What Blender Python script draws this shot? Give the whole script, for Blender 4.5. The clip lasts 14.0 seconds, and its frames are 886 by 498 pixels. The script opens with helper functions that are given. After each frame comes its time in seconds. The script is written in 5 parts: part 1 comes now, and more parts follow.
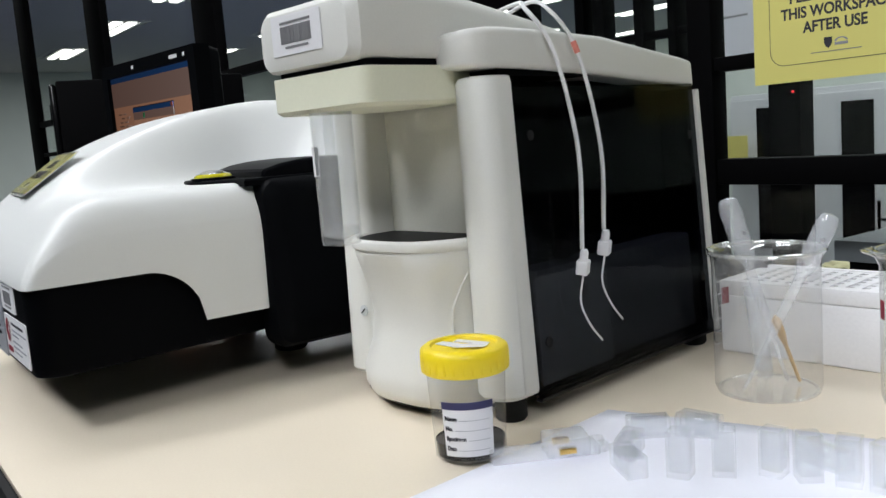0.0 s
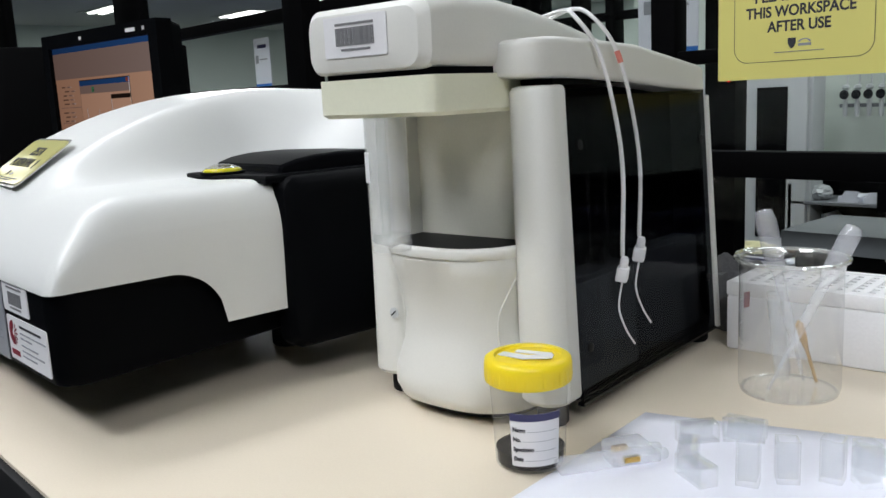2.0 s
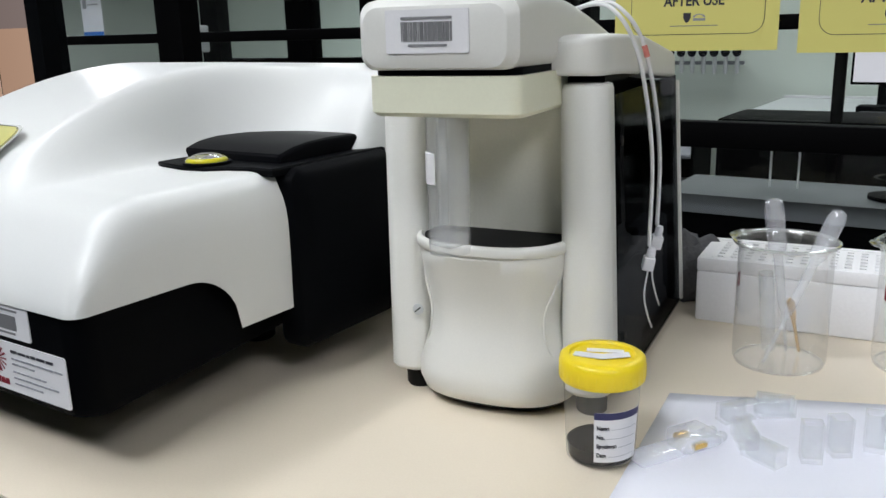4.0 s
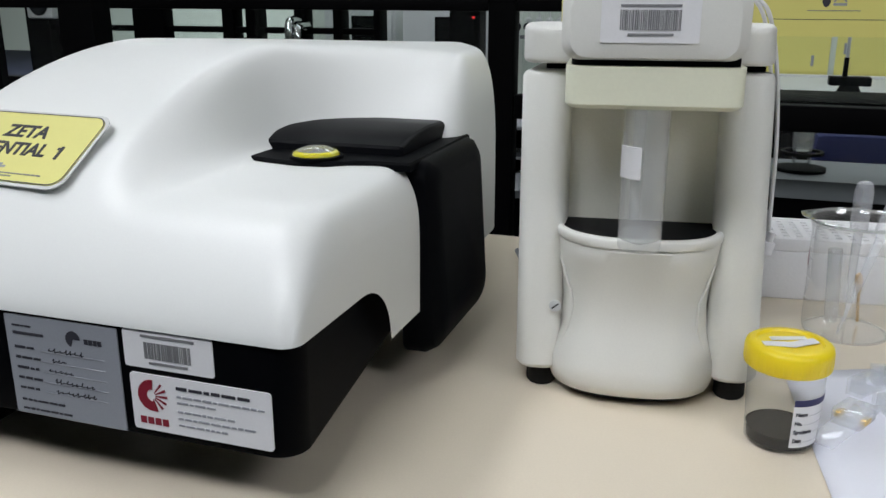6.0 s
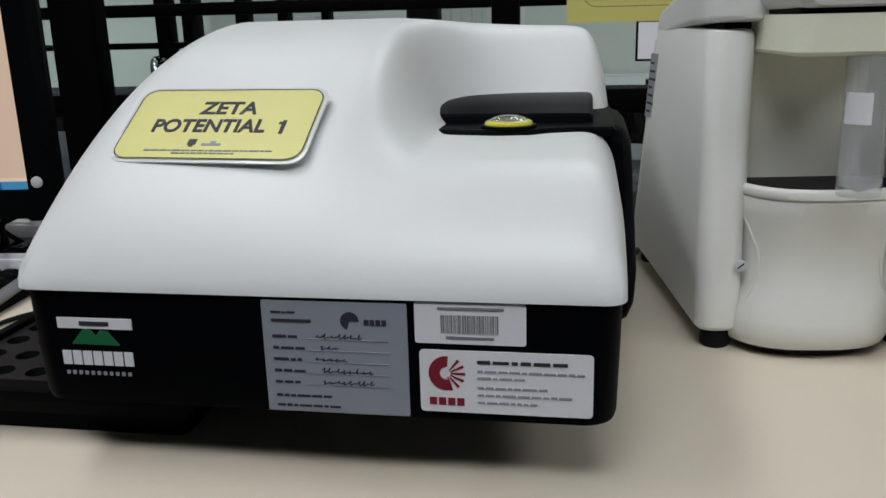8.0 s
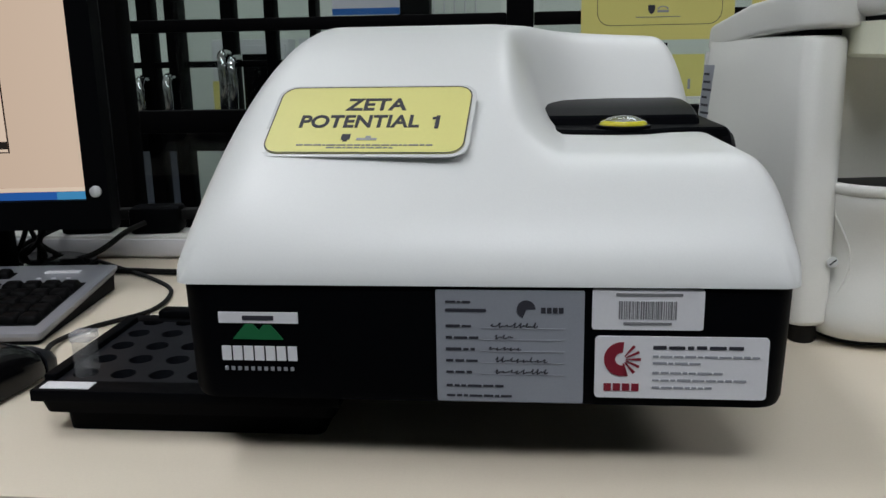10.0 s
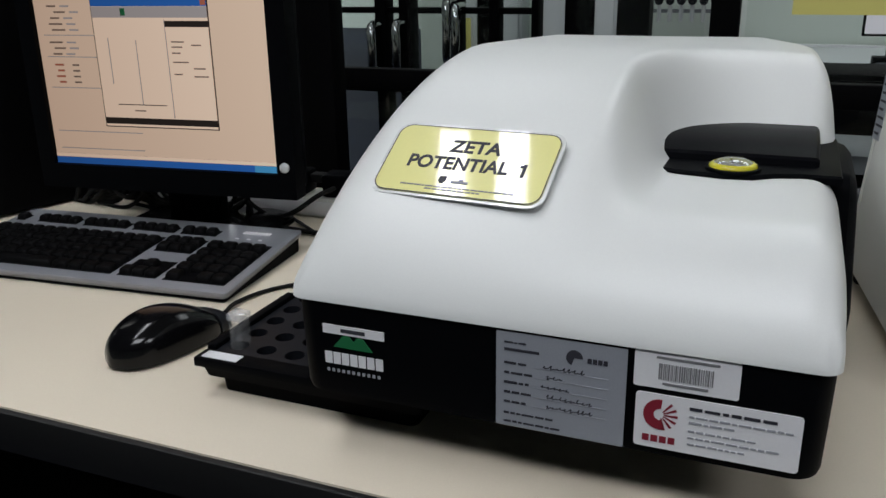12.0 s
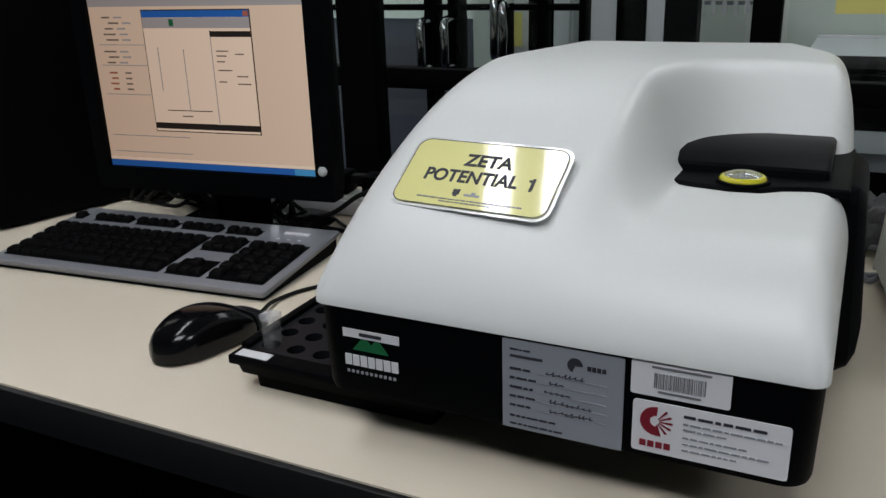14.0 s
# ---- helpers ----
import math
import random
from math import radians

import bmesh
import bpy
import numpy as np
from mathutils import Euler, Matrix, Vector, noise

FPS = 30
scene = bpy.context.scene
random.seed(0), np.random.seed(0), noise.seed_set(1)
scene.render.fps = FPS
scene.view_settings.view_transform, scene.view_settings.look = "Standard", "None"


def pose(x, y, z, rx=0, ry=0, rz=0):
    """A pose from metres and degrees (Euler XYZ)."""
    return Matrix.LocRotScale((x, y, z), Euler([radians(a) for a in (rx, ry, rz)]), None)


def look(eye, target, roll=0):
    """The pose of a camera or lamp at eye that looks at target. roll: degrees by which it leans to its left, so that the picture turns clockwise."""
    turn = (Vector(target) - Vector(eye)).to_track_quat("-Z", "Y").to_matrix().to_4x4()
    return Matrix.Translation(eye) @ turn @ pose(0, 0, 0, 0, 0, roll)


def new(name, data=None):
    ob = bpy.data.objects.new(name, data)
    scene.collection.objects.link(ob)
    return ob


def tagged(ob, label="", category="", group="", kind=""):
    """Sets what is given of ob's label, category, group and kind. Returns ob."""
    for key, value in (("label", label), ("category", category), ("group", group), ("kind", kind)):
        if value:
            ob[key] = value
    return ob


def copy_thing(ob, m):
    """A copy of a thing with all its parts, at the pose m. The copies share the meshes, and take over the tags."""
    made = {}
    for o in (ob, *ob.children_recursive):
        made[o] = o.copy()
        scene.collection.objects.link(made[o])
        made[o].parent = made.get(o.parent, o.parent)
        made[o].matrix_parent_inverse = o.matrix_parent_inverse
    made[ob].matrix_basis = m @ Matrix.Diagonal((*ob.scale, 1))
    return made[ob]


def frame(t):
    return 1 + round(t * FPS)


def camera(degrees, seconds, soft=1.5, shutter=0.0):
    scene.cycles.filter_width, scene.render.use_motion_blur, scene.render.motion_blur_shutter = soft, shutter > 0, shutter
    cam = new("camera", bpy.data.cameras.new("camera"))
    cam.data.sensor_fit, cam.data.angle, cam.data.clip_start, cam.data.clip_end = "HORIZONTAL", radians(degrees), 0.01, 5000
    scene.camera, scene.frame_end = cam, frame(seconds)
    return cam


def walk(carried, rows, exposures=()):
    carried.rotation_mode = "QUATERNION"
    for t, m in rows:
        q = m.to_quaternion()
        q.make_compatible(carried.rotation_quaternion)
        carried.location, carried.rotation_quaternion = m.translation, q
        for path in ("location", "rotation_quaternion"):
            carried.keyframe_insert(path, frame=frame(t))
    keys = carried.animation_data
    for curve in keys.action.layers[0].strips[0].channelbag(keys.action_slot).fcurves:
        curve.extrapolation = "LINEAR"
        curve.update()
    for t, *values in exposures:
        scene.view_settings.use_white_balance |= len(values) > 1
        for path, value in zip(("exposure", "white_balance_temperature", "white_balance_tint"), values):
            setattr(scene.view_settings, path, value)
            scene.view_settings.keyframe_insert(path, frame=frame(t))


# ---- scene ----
cam = camera(55.0, 14.0)
PATH = [
    (0, (0.807, -0.103, 0.193), (-0.802, 1.056, -0.066), -4.4),
    (0.5, (0.802, -0.105, 0.189), (-0.81, 1.049, -0.071), -3.9),
    (1, (0.793, -0.123, 0.2), (-0.779, 1.079, -0.088), -3.3),
    (1.5, (0.774, -0.143, 0.211), (-0.754, 1.11, -0.101), -2.9),
    (2, (0.74, -0.176, 0.225), (-0.712, 1.156, -0.123), -2.8),
    (2.5, (0.718, -0.19, 0.232), (-0.689, 1.183, -0.136), -2.4),
    (3, (0.68, -0.217, 0.243), (-0.646, 1.226, -0.155), -2.1),
    (5.5, (0.429, -0.331, 0.281), (-0.242, 1.46, -0.304), -0.2),
    (6, (0.356, -0.346, 0.278), (-0.251, 1.473, -0.292), 0.1),
    (6.5, (0.296, -0.351, 0.275), (-0.258, 1.486, -0.288), 0.3),
    (7, (0.231, -0.363, 0.262), (-0.273, 1.493, -0.287), -0.6),
    (9.5, (0.057, -0.413, 0.232), (-0.071, 1.523, -0.253), -1.2),
    (10, (0.025, -0.416, 0.229), (-0.167, 1.52, -0.238), -1.1),
    (10.5, (0.015, -0.42, 0.235), (-0.312, 1.497, -0.229), -1.4),
    (11, (0.044, -0.425, 0.25), (-0.421, 1.464, -0.212), -1.5),
    (11.5, (0.087, -0.431, 0.279), (-0.514, 1.393, -0.279), -1.1),
    (12, (0.124, -0.428, 0.309), (-0.6, 1.324, -0.329), -0.9),
    (12.5, (0.135, -0.426, 0.328), (-0.655, 1.294, -0.318), -1.6),
    (13, (0.145, -0.435, 0.333), (-0.682, 1.265, -0.319), -1.7),
    (13.5, (0.157, -0.439, 0.334), (-0.69, 1.25, -0.323), -1.8),
    (14, (0.16, -0.437, 0.33), (-0.685, 1.252, -0.328), -1.8),
]
walk(cam, [(t, look(eye, target, roll)) for t, eye, target, roll in PATH],
     exposures=[(0.0, -0.25), (3.0, -0.33), (5.5, -0.52), (7.0, -0.80), (9.5, -1.00), (11.0, -0.97), (14.0, -1.09)])

# ---------------------------------------------------------------- light
world = bpy.data.worlds.new("World")
scene.world = world
scene.cycles.transparent_max_bounces = 24
world.use_nodes = True
world.node_tree.nodes["Background"].inputs[0].default_value = (0.9, 0.95, 1.0, 1)
world.node_tree.nodes["Background"].inputs[1].default_value = 0.008

CEIL = 1.9
LAMPS = [(0.05, -1.25), (-1.15, 1.9), (0.55, 2.0), (2.3, -1.2)]
for lx, ly in LAMPS:
    lamp = bpy.data.lights.new("ceiling_lamp", "AREA")
    lamp.shape, lamp.size, lamp.size_y, lamp.energy = "RECTANGLE", 1.15, 0.55, 49 if ly < 0 else 19
    lamp.color = (0.95, 0.98, 1.04)
    new("ceiling_lamp", lamp).matrix_world = pose(lx, ly, CEIL - 0.034)

# the twin tubes of the light over the analyser
TWIN = (-0.77, -0.18)
for dx in (-0.09, 0.09):
    lamp = bpy.data.lights.new("tube_lamp", "AREA")
    lamp.shape, lamp.size, lamp.size_y, lamp.energy = "RECTANGLE", 0.085, 1.14, 13
    lamp.color = (0.95, 0.98, 1.04)
    new("tube_lamp", lamp).matrix_world = pose(TWIN[0] + dx, TWIN[1], CEIL - 0.034)
for lx, ly in ((-8.0, 3.2), (-10.6, 5.6), (-5.4, 3.2), (-8.0, 10.4)):
    lamp = bpy.data.lights.new("far_ceiling_lamp", "AREA")
    lamp.shape, lamp.size, lamp.size_y, lamp.energy = "RECTANGLE", 1.15, 0.55, 250
    lamp.color = (0.95, 0.98, 1.04)
    new("far_ceiling_lamp", lamp).matrix_world = pose(lx, ly, CEIL - 0.034)

# ---------------------------------------------------------------- materials
def mat(name, color, rough=0.5, metal=0.0, grain=None, vary=0.06, bump=0.0, spec=0.5, coat=0.0, blotch=4.0, trans=0.0, emit=None, ior=1.45, alpha=1.0):
    m = bpy.data.materials.new(name)
    m.use_nodes = True
    nt = m.node_tree
    b = nt.nodes["Principled BSDF"]
    b.inputs["Base Color"].default_value = (*color, 1)
    b.inputs["Roughness"].default_value = rough
    b.inputs["Metallic"].default_value = metal
    b.inputs["Specular IOR Level"].default_value = spec
    b.inputs["Coat Weight"].default_value = coat
    b.inputs["Coat Roughness"].default_value = 0.08
    b.inputs["Transmission Weight"].default_value = trans
    b.inputs["IOR"].default_value = ior
    b.inputs["Alpha"].default_value = alpha
    if emit:
        b.inputs["Emission Color"].default_value = (*emit[:3], 1)
        b.inputs["Emission Strength"].default_value = emit[3]
    if grain:
        co = nt.nodes.new("ShaderNodeTexCoord")
        fine = nt.nodes.new("ShaderNodeTexNoise")
        fine.inputs["Scale"].default_value = grain
        fine.inputs["Detail"].default_value = 4
        big = nt.nodes.new("ShaderNodeTexNoise")
        big.inputs["Scale"].default_value = blotch
        big.inputs["Detail"].default_value = 3
        nt.links.new(co.outputs["Object"], fine.inputs["Vector"])
        nt.links.new(co.outputs["Object"], big.inputs["Vector"])
        mx = nt.nodes.new("ShaderNodeMath")
        mx.operation = "ADD"
        nt.links.new(fine.outputs["Fac"], mx.inputs[0])
        nt.links.new(big.outputs["Fac"], mx.inputs[1])
        ramp = nt.nodes.new("ShaderNodeMapRange")
        ramp.inputs["From Min"].default_value, ramp.inputs["From Max"].default_value = 0.6, 1.4
        ramp.inputs["To Min"].default_value, ramp.inputs["To Max"].default_value = 1 - vary, 1 + vary
        nt.links.new(mx.outputs[0], ramp.inputs["Value"])
        mul = nt.nodes.new("ShaderNodeMix")
        mul.data_type, mul.blend_type = "RGBA", "MULTIPLY"
        mul.inputs["Factor"].default_value = 1
        mul.inputs["A"].default_value = (*color, 1)
        nt.links.new(ramp.outputs[0], mul.inputs["B"])
        nt.links.new(mul.outputs["Result"], b.inputs["Base Color"])
        rr = nt.nodes.new("ShaderNodeMapRange")
        rr.inputs["To Min"].default_value, rr.inputs["To Max"].default_value = max(rough - 0.07, 0.02), min(rough + 0.07, 1)
        nt.links.new(big.outputs["Fac"], rr.inputs["Value"])
        nt.links.new(rr.outputs[0], b.inputs["Roughness"])
        if bump:
            bp = nt.nodes.new("ShaderNodeBump")
            bp.inputs["Strength"].default_value = bump
            bp.inputs["Distance"].default_value = 0.0004
            nt.links.new(fine.outputs["Fac"], bp.inputs["Height"])
            nt.links.new(bp.outputs["Normal"], b.inputs["Normal"])
    return m


def pane_mat(name, tint, gloss=0.06):
    """A thin pane: mostly clear, tinted, with a mirror's gloss that grows at a glancing view."""
    m = bpy.data.materials.new(name)
    m.use_nodes = True
    nt = m.node_tree
    nt.nodes.clear()
    out = nt.nodes.new("ShaderNodeOutputMaterial")
    clear = nt.nodes.new("ShaderNodeBsdfTransparent")
    clear.inputs[0].default_value = (*tint, 1)
    shine = nt.nodes.new("ShaderNodeBsdfGlossy")
    shine.inputs["Roughness"].default_value = 0.03
    face = nt.nodes.new("ShaderNodeLayerWeight")
    face.inputs["Blend"].default_value = 0.5
    steep = nt.nodes.new("ShaderNodeMath")
    steep.operation = "POWER"
    steep.inputs[1].default_value = 4.0
    share = nt.nodes.new("ShaderNodeMath")
    share.operation = "MULTIPLY_ADD"
    share.inputs[1].default_value, share.inputs[2].default_value = gloss * 7, gloss * 0.6
    nt.links.new(face.outputs["Facing"], steep.inputs[0])
    nt.links.new(steep.outputs[0], share.inputs[0])
    mix = nt.nodes.new("ShaderNodeMixShader")
    nt.links.new(share.outputs[0], mix.inputs[0])
    nt.links.new(clear.outputs[0], mix.inputs[1])
    nt.links.new(shine.outputs[0], mix.inputs[2])
    nt.links.new(mix.outputs[0], out.inputs[0])
    return m


WHITE = mat("white moulded casing", (0.69, 0.70, 0.685), 0.36, grain=900, vary=0.02, bump=0.10, blotch=5)
WARM = mat("warm white casing", (0.68, 0.68, 0.645), 0.42, grain=800, vary=0.03, bump=0.12, blotch=9)
# casing colour raised and warmed in place of light bounced into the bay
BAYWALL = mat("bay wall lightened for bounce", (0.78, 0.77, 0.69), 0.5, grain=500, vary=0.04, bump=0.1, blotch=12)
CREAM = mat("cream plastic", (0.76, 0.765, 0.61), 0.5, grain=500, vary=0.03, bump=0.1)
BLACK = mat("black plastic", (0.002, 0.0023, 0.003), 0.5, grain=700, vary=0.15, bump=0.2, spec=0.035)
CHAR = mat("charcoal plastic", (0.009, 0.010, 0.013), 0.42, grain=700, vary=0.12, bump=0.15, spec=0.15)
SATIN = mat("satin black lid", (0.003, 0.0032, 0.0042), 0.36, grain=700, vary=0.1, bump=0.1, spec=0.03)
GLOSSBLACK = mat("gloss black", (0.003, 0.003, 0.0035), 0.14, grain=60, vary=0.2, spec=0.3)
RUBBER = mat("black rubber", (0.005, 0.005, 0.005), 0.7, grain=300, vary=0.2, bump=0.3, spec=0.25)
FRAME = mat("black painted aluminium", (0.002, 0.002, 0.0023), 0.55, grain=200, vary=0.2, bump=0.1, spec=0.04)
BENCH = mat("cream laminate", (0.72, 0.64, 0.515), 0.42, grain=600, vary=0.035, bump=0.06, blotch=6)
EDGE = mat("black edge band", (0.005, 0.005, 0.005), 0.55, grain=300, vary=0.2)
PAPER = mat("white paper", (0.76, 0.77, 0.84), 0.85, grain=900, vary=0.02, bump=0.1)
LABEL = mat("white label", (0.74, 0.74, 0.76), 0.5, grain=800, vary=0.03)
GREY = mat("silver grey label", (0.35, 0.37, 0.41), 0.38, metal=0.25, grain=900, vary=0.05)
INK = mat("dark print", (0.03, 0.03, 0.04), 0.6)
PALEINK = mat("pale print", (0.30, 0.31, 0.34), 0.6)
BARINK = mat("barcode print", (0.20, 0.20, 0.21), 0.6)
RED = mat("dark red print", (0.22, 0.015, 0.03), 0.5)
GREEN = mat("green print", (0.01, 0.13, 0.045), 0.5)
NAVY = mat("navy print", (0.03, 0.03, 0.10), 0.5)
BLUE = mat("blue print", (0.03, 0.17, 0.55), 0.5)
YELLOW = mat("yellow card", (0.72, 0.66, 0.20), 0.55, grain=700, vary=0.02)
YCARD = mat("laminated yellow card", (0.74, 0.70, 0.25), 0.4, grain=500, vary=0.02, coat=1.0)
YCARD.node_tree.nodes["Principled BSDF"].inputs["Coat IOR"].default_value = 1.55
YCARD.node_tree.nodes["Principled BSDF"].inputs["Coat Roughness"].default_value = 0.05
FILM = mat("clear laminate margin", (0.66, 0.67, 0.66), 0.2, coat=1.0)
LID = mat("yellow cap", (0.86, 0.66, 0.015), 0.38, grain=500, vary=0.03, bump=0.08)
LIQUID = mat("black liquid", (0.003, 0.002, 0.0035), 0.3, spec=0.1)
TUBEW = mat("white tubing", (0.70, 0.70, 0.70), 0.35)
SALMON = mat("red sleeve", (0.6, 0.2, 0.16), 0.4)
FOAM = mat("white polystyrene foam", (0.80, 0.80, 0.82), 0.8, grain=350, vary=0.04, bump=0.5)
BRASS = mat("gold contact", (0.75, 0.5, 0.16), 0.25, metal=1.0)
CHROME = mat("chrome", (0.6, 0.6, 0.62), 0.12, metal=1.0)
SILVER = mat("silver plastic", (0.29, 0.30, 0.33), 0.34, metal=0.35, grain=600, vary=0.05)
KEYM = mat("black keys", (0.0025, 0.0025, 0.0028), 0.6, grain=500, vary=0.2, bump=0.1, spec=0.09)
WOOD = mat("birch stick", (0.5, 0.34, 0.16), 0.6, grain=200, vary=0.15)
CLOTH = mat("grey cloth", (0.10, 0.10, 0.105), 0.95, grain=350, vary=0.25, bump=1.0, blotch=40)
KRAFT = mat("brown cardboard", (0.20, 0.12, 0.06), 0.8, grain=200, vary=0.1)
GLOVE = mat("pale latex", (0.62, 0.58, 0.34), 0.6, grain=200, vary=0.1)
WALLM = mat("pale green white wall", (0.62, 0.68, 0.62), 0.8, grain=60, vary=0.03, bump=0.1)
CEILM = mat("ceiling panel", (0.74, 0.74, 0.69), 0.9, grain=80, vary=0.05, bump=0.2)
FLOORM = mat("dark blue vinyl", (0.013, 0.016, 0.030), 0.75, grain=120, vary=0.3, bump=0.1, spec=0.2)
STEEL = mat("grey steel cabinet", (0.52, 0.54, 0.55), 0.45, grain=200, vary=0.04)
GREYTOP = mat("grey worktop", (0.18, 0.19, 0.205), 0.5, grain=200, vary=0.08)
BLUECH = mat("blue upholstery", (0.012, 0.018, 0.09), 0.8, grain=300, vary=0.2, bump=0.4)
PANE = pane_mat("partition glass", (0.95, 0.97, 0.96), 0.022)
SMOKE = pane_mat("smoked acrylic", (0.30, 0.31, 0.325), 0.017)
def hazy_mat(name, color, body, ior=1.4, rough=0.12):
    """A thin plastic wall: clear, with some milky body and a gloss that grows at a glancing view."""
    m = pane_mat(name, (0.985, 0.99, 0.99), (ior - 1) * 0.2)
    nt = m.node_tree
    shine = next(n for n in nt.nodes if n.type == "BSDF_GLOSSY")
    shine.inputs["Roughness"].default_value = rough
    last = next(n for n in nt.nodes if n.type == "MIX_SHADER")
    dif = nt.nodes.new("ShaderNodeBsdfDiffuse")
    dif.inputs[0].default_value = (*color, 1)
    clear = next(n for n in nt.nodes if n.type == "BSDF_TRANSPARENT")
    mx = nt.nodes.new("ShaderNodeMixShader")
    mx.inputs[0].default_value = body
    nt.links.new(clear.outputs[0], mx.inputs[1])
    nt.links.new(dif.outputs[0], mx.inputs[2])
    nt.links.new(mx.outputs[0], last.inputs[1])
    return m


CLOUDY = hazy_mat("translucent polypropylene", (0.60, 0.58, 0.52), 0.10, 1.1, 0.3)
MILKY = hazy_mat("milky plastic", (0.85, 0.87, 0.93), 0.24, 1.4, 0.12)
TUBEP = hazy_mat("clear tube plastic", (0.70, 0.71, 0.72), 0.13, 1.35, 0.15)
GLASS = hazy_mat("clear glass", (0.80, 0.79, 0.74), 0.06, 1.75, 0.03)
RIMGLASS = hazy_mat("thick glass rim", (0.62, 0.64, 0.62), 0.30, 2.2, 0.04)
CLEARP = hazy_mat("clear polystyrene", (0.68, 0.70, 0.75), 0.11, 1.45, 0.05)
# coat colour that imitates the screen's fall-off in light at a slant
SLANT_TINT = (0.16, 0.10, 0.08)


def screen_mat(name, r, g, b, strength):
    """A lit panel; its dimming and browning at a slant are put into coat tint."""
    glow = [c * strength / k ** 1.17 for c, k in zip((r, g, b), SLANT_TINT)]
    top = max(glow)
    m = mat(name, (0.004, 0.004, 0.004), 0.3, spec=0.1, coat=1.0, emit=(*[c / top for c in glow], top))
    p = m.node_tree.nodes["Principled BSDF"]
    p.inputs["Coat IOR"].default_value, p.inputs["Coat Tint"].default_value = 1.05, (*SLANT_TINT, 1)
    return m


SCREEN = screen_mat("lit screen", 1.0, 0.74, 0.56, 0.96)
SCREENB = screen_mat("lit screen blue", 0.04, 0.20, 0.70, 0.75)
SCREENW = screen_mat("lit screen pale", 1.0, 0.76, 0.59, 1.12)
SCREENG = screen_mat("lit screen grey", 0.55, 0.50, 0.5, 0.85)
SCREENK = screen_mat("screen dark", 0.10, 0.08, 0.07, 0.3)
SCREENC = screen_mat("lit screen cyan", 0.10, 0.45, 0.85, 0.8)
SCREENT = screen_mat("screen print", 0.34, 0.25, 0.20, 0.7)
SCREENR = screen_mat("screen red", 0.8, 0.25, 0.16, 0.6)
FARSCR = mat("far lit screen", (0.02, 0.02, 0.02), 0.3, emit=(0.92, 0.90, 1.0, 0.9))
PANEL = mat("lit troffer diffuser", (0.8, 0.8, 0.8), 0.6, emit=(1.0, 0.99, 0.95, 3.2))
LED = mat("red lamp", (0.3, 0, 0), 0.4, emit=(1, 0.02, 0.02, 3))
VIAL = mat("yellow green fluid", (0.50, 0.47, 0.015), 0.15, coat=0.6)
DARKCASE = mat("matt black sheet steel", (0.0018, 0.0018, 0.0021), 0.65, grain=300, vary=0.2, spec=0.04)


# ---------------------------------------------------------------- mesh helpers
def thing(name, m=None, label="", category="", group="", kind=""):
    ob = new(name)
    ob.empty_display_size = 0.02
    if m is not None:
        ob.matrix_world = m
    return tagged(ob, label, category, group, kind)


def part(name, bm, material, parent=None, label="", smooth=True, angle=40):
    me = bpy.data.meshes.new(name)
    bmesh.ops.recalc_face_normals(bm, faces=bm.faces)
    for f in bm.faces:
        f.smooth = smooth
    if smooth:
        lim = radians(angle)
        for e in bm.edges:
            if len(e.link_faces) == 2 and e.link_faces[0].normal.angle(e.link_faces[1].normal, 0) > lim:
                e.smooth = False
    bm.to_mesh(me)
    bm.free()
    me.materials.append(material)
    ob = new(name, me)
    if parent is not None:
        ob.parent = parent
    if label:
        ob["label"] = label
    return ob


def box(x0, x1, y0, y1, z0, z1, bevel=0.0, seg=2, bm=None):
    own = bmesh.new()
    bmesh.ops.create_cube(own, size=1)
    for v in own.verts:
        v.co = ((x0 + x1) / 2 + v.co.x * (x1 - x0), (y0 + y1) / 2 + v.co.y * (y1 - y0), (z0 + z1) / 2 + v.co.z * (z1 - z0))
    if bevel:
        bmesh.ops.bevel(own, geom=own.edges[:], offset=bevel, segments=seg, affect="EDGES", profile=0.5)
    if bm is None:
        return own
    join(bm, own)
    return bm


def join(bm, other, m=None):
    vs = {v: bm.verts.new(m @ v.co if m is not None else v.co) for v in other.verts}
    for f in other.faces:
        try:
            bm.faces.new([vs[v] for v in f.verts])
        except ValueError:
            pass
    other.free()
    return bm


def lathe(profile, seg=48, cx=0.0, cy=0.0, arc=360.0, bm=None):
    bm = bm or bmesh.new()
    rings = []
    n = seg if arc == 360 else seg + 1
    for r, z in profile:
        rings.append([bm.verts.new((cx + r * math.cos(radians(arc * i / seg)), cy + r * math.sin(radians(arc * i / seg)), z)) for i in range(n)])
    for a, b in zip(rings, rings[1:]):
        for i in range(seg):
            j = (i + 1) % n
            bm.faces.new((a[i], a[j], b[j], b[i]))
    if profile[0][0] > 1e-6 and profile[0] != profile[-1]:
        bm.faces.new(rings[0][::-1])
    if profile[-1][0] > 1e-6 and profile[0] != profile[-1]:
        bm.faces.new(rings[-1])
    bmesh.ops.remove_doubles(bm, verts=bm.verts, dist=1e-6)
    return bm


def loft(rings, cap=True, bm=None):
    """Closed outlines of equal count, joined one to the next."""
    bm = bm or bmesh.new()
    rows = [[bm.verts.new(p) for p in ring] for ring in rings]
    n = len(rows[0])
    for a, b in zip(rows, rows[1:]):
        for i in range(n):
            bm.faces.new((a[i], a[(i + 1) % n], b[(i + 1) % n], b[i]))
    if cap:
        bm.faces.new(rows[0][::-1])
        bm.faces.new(rows[-1])
    return bm


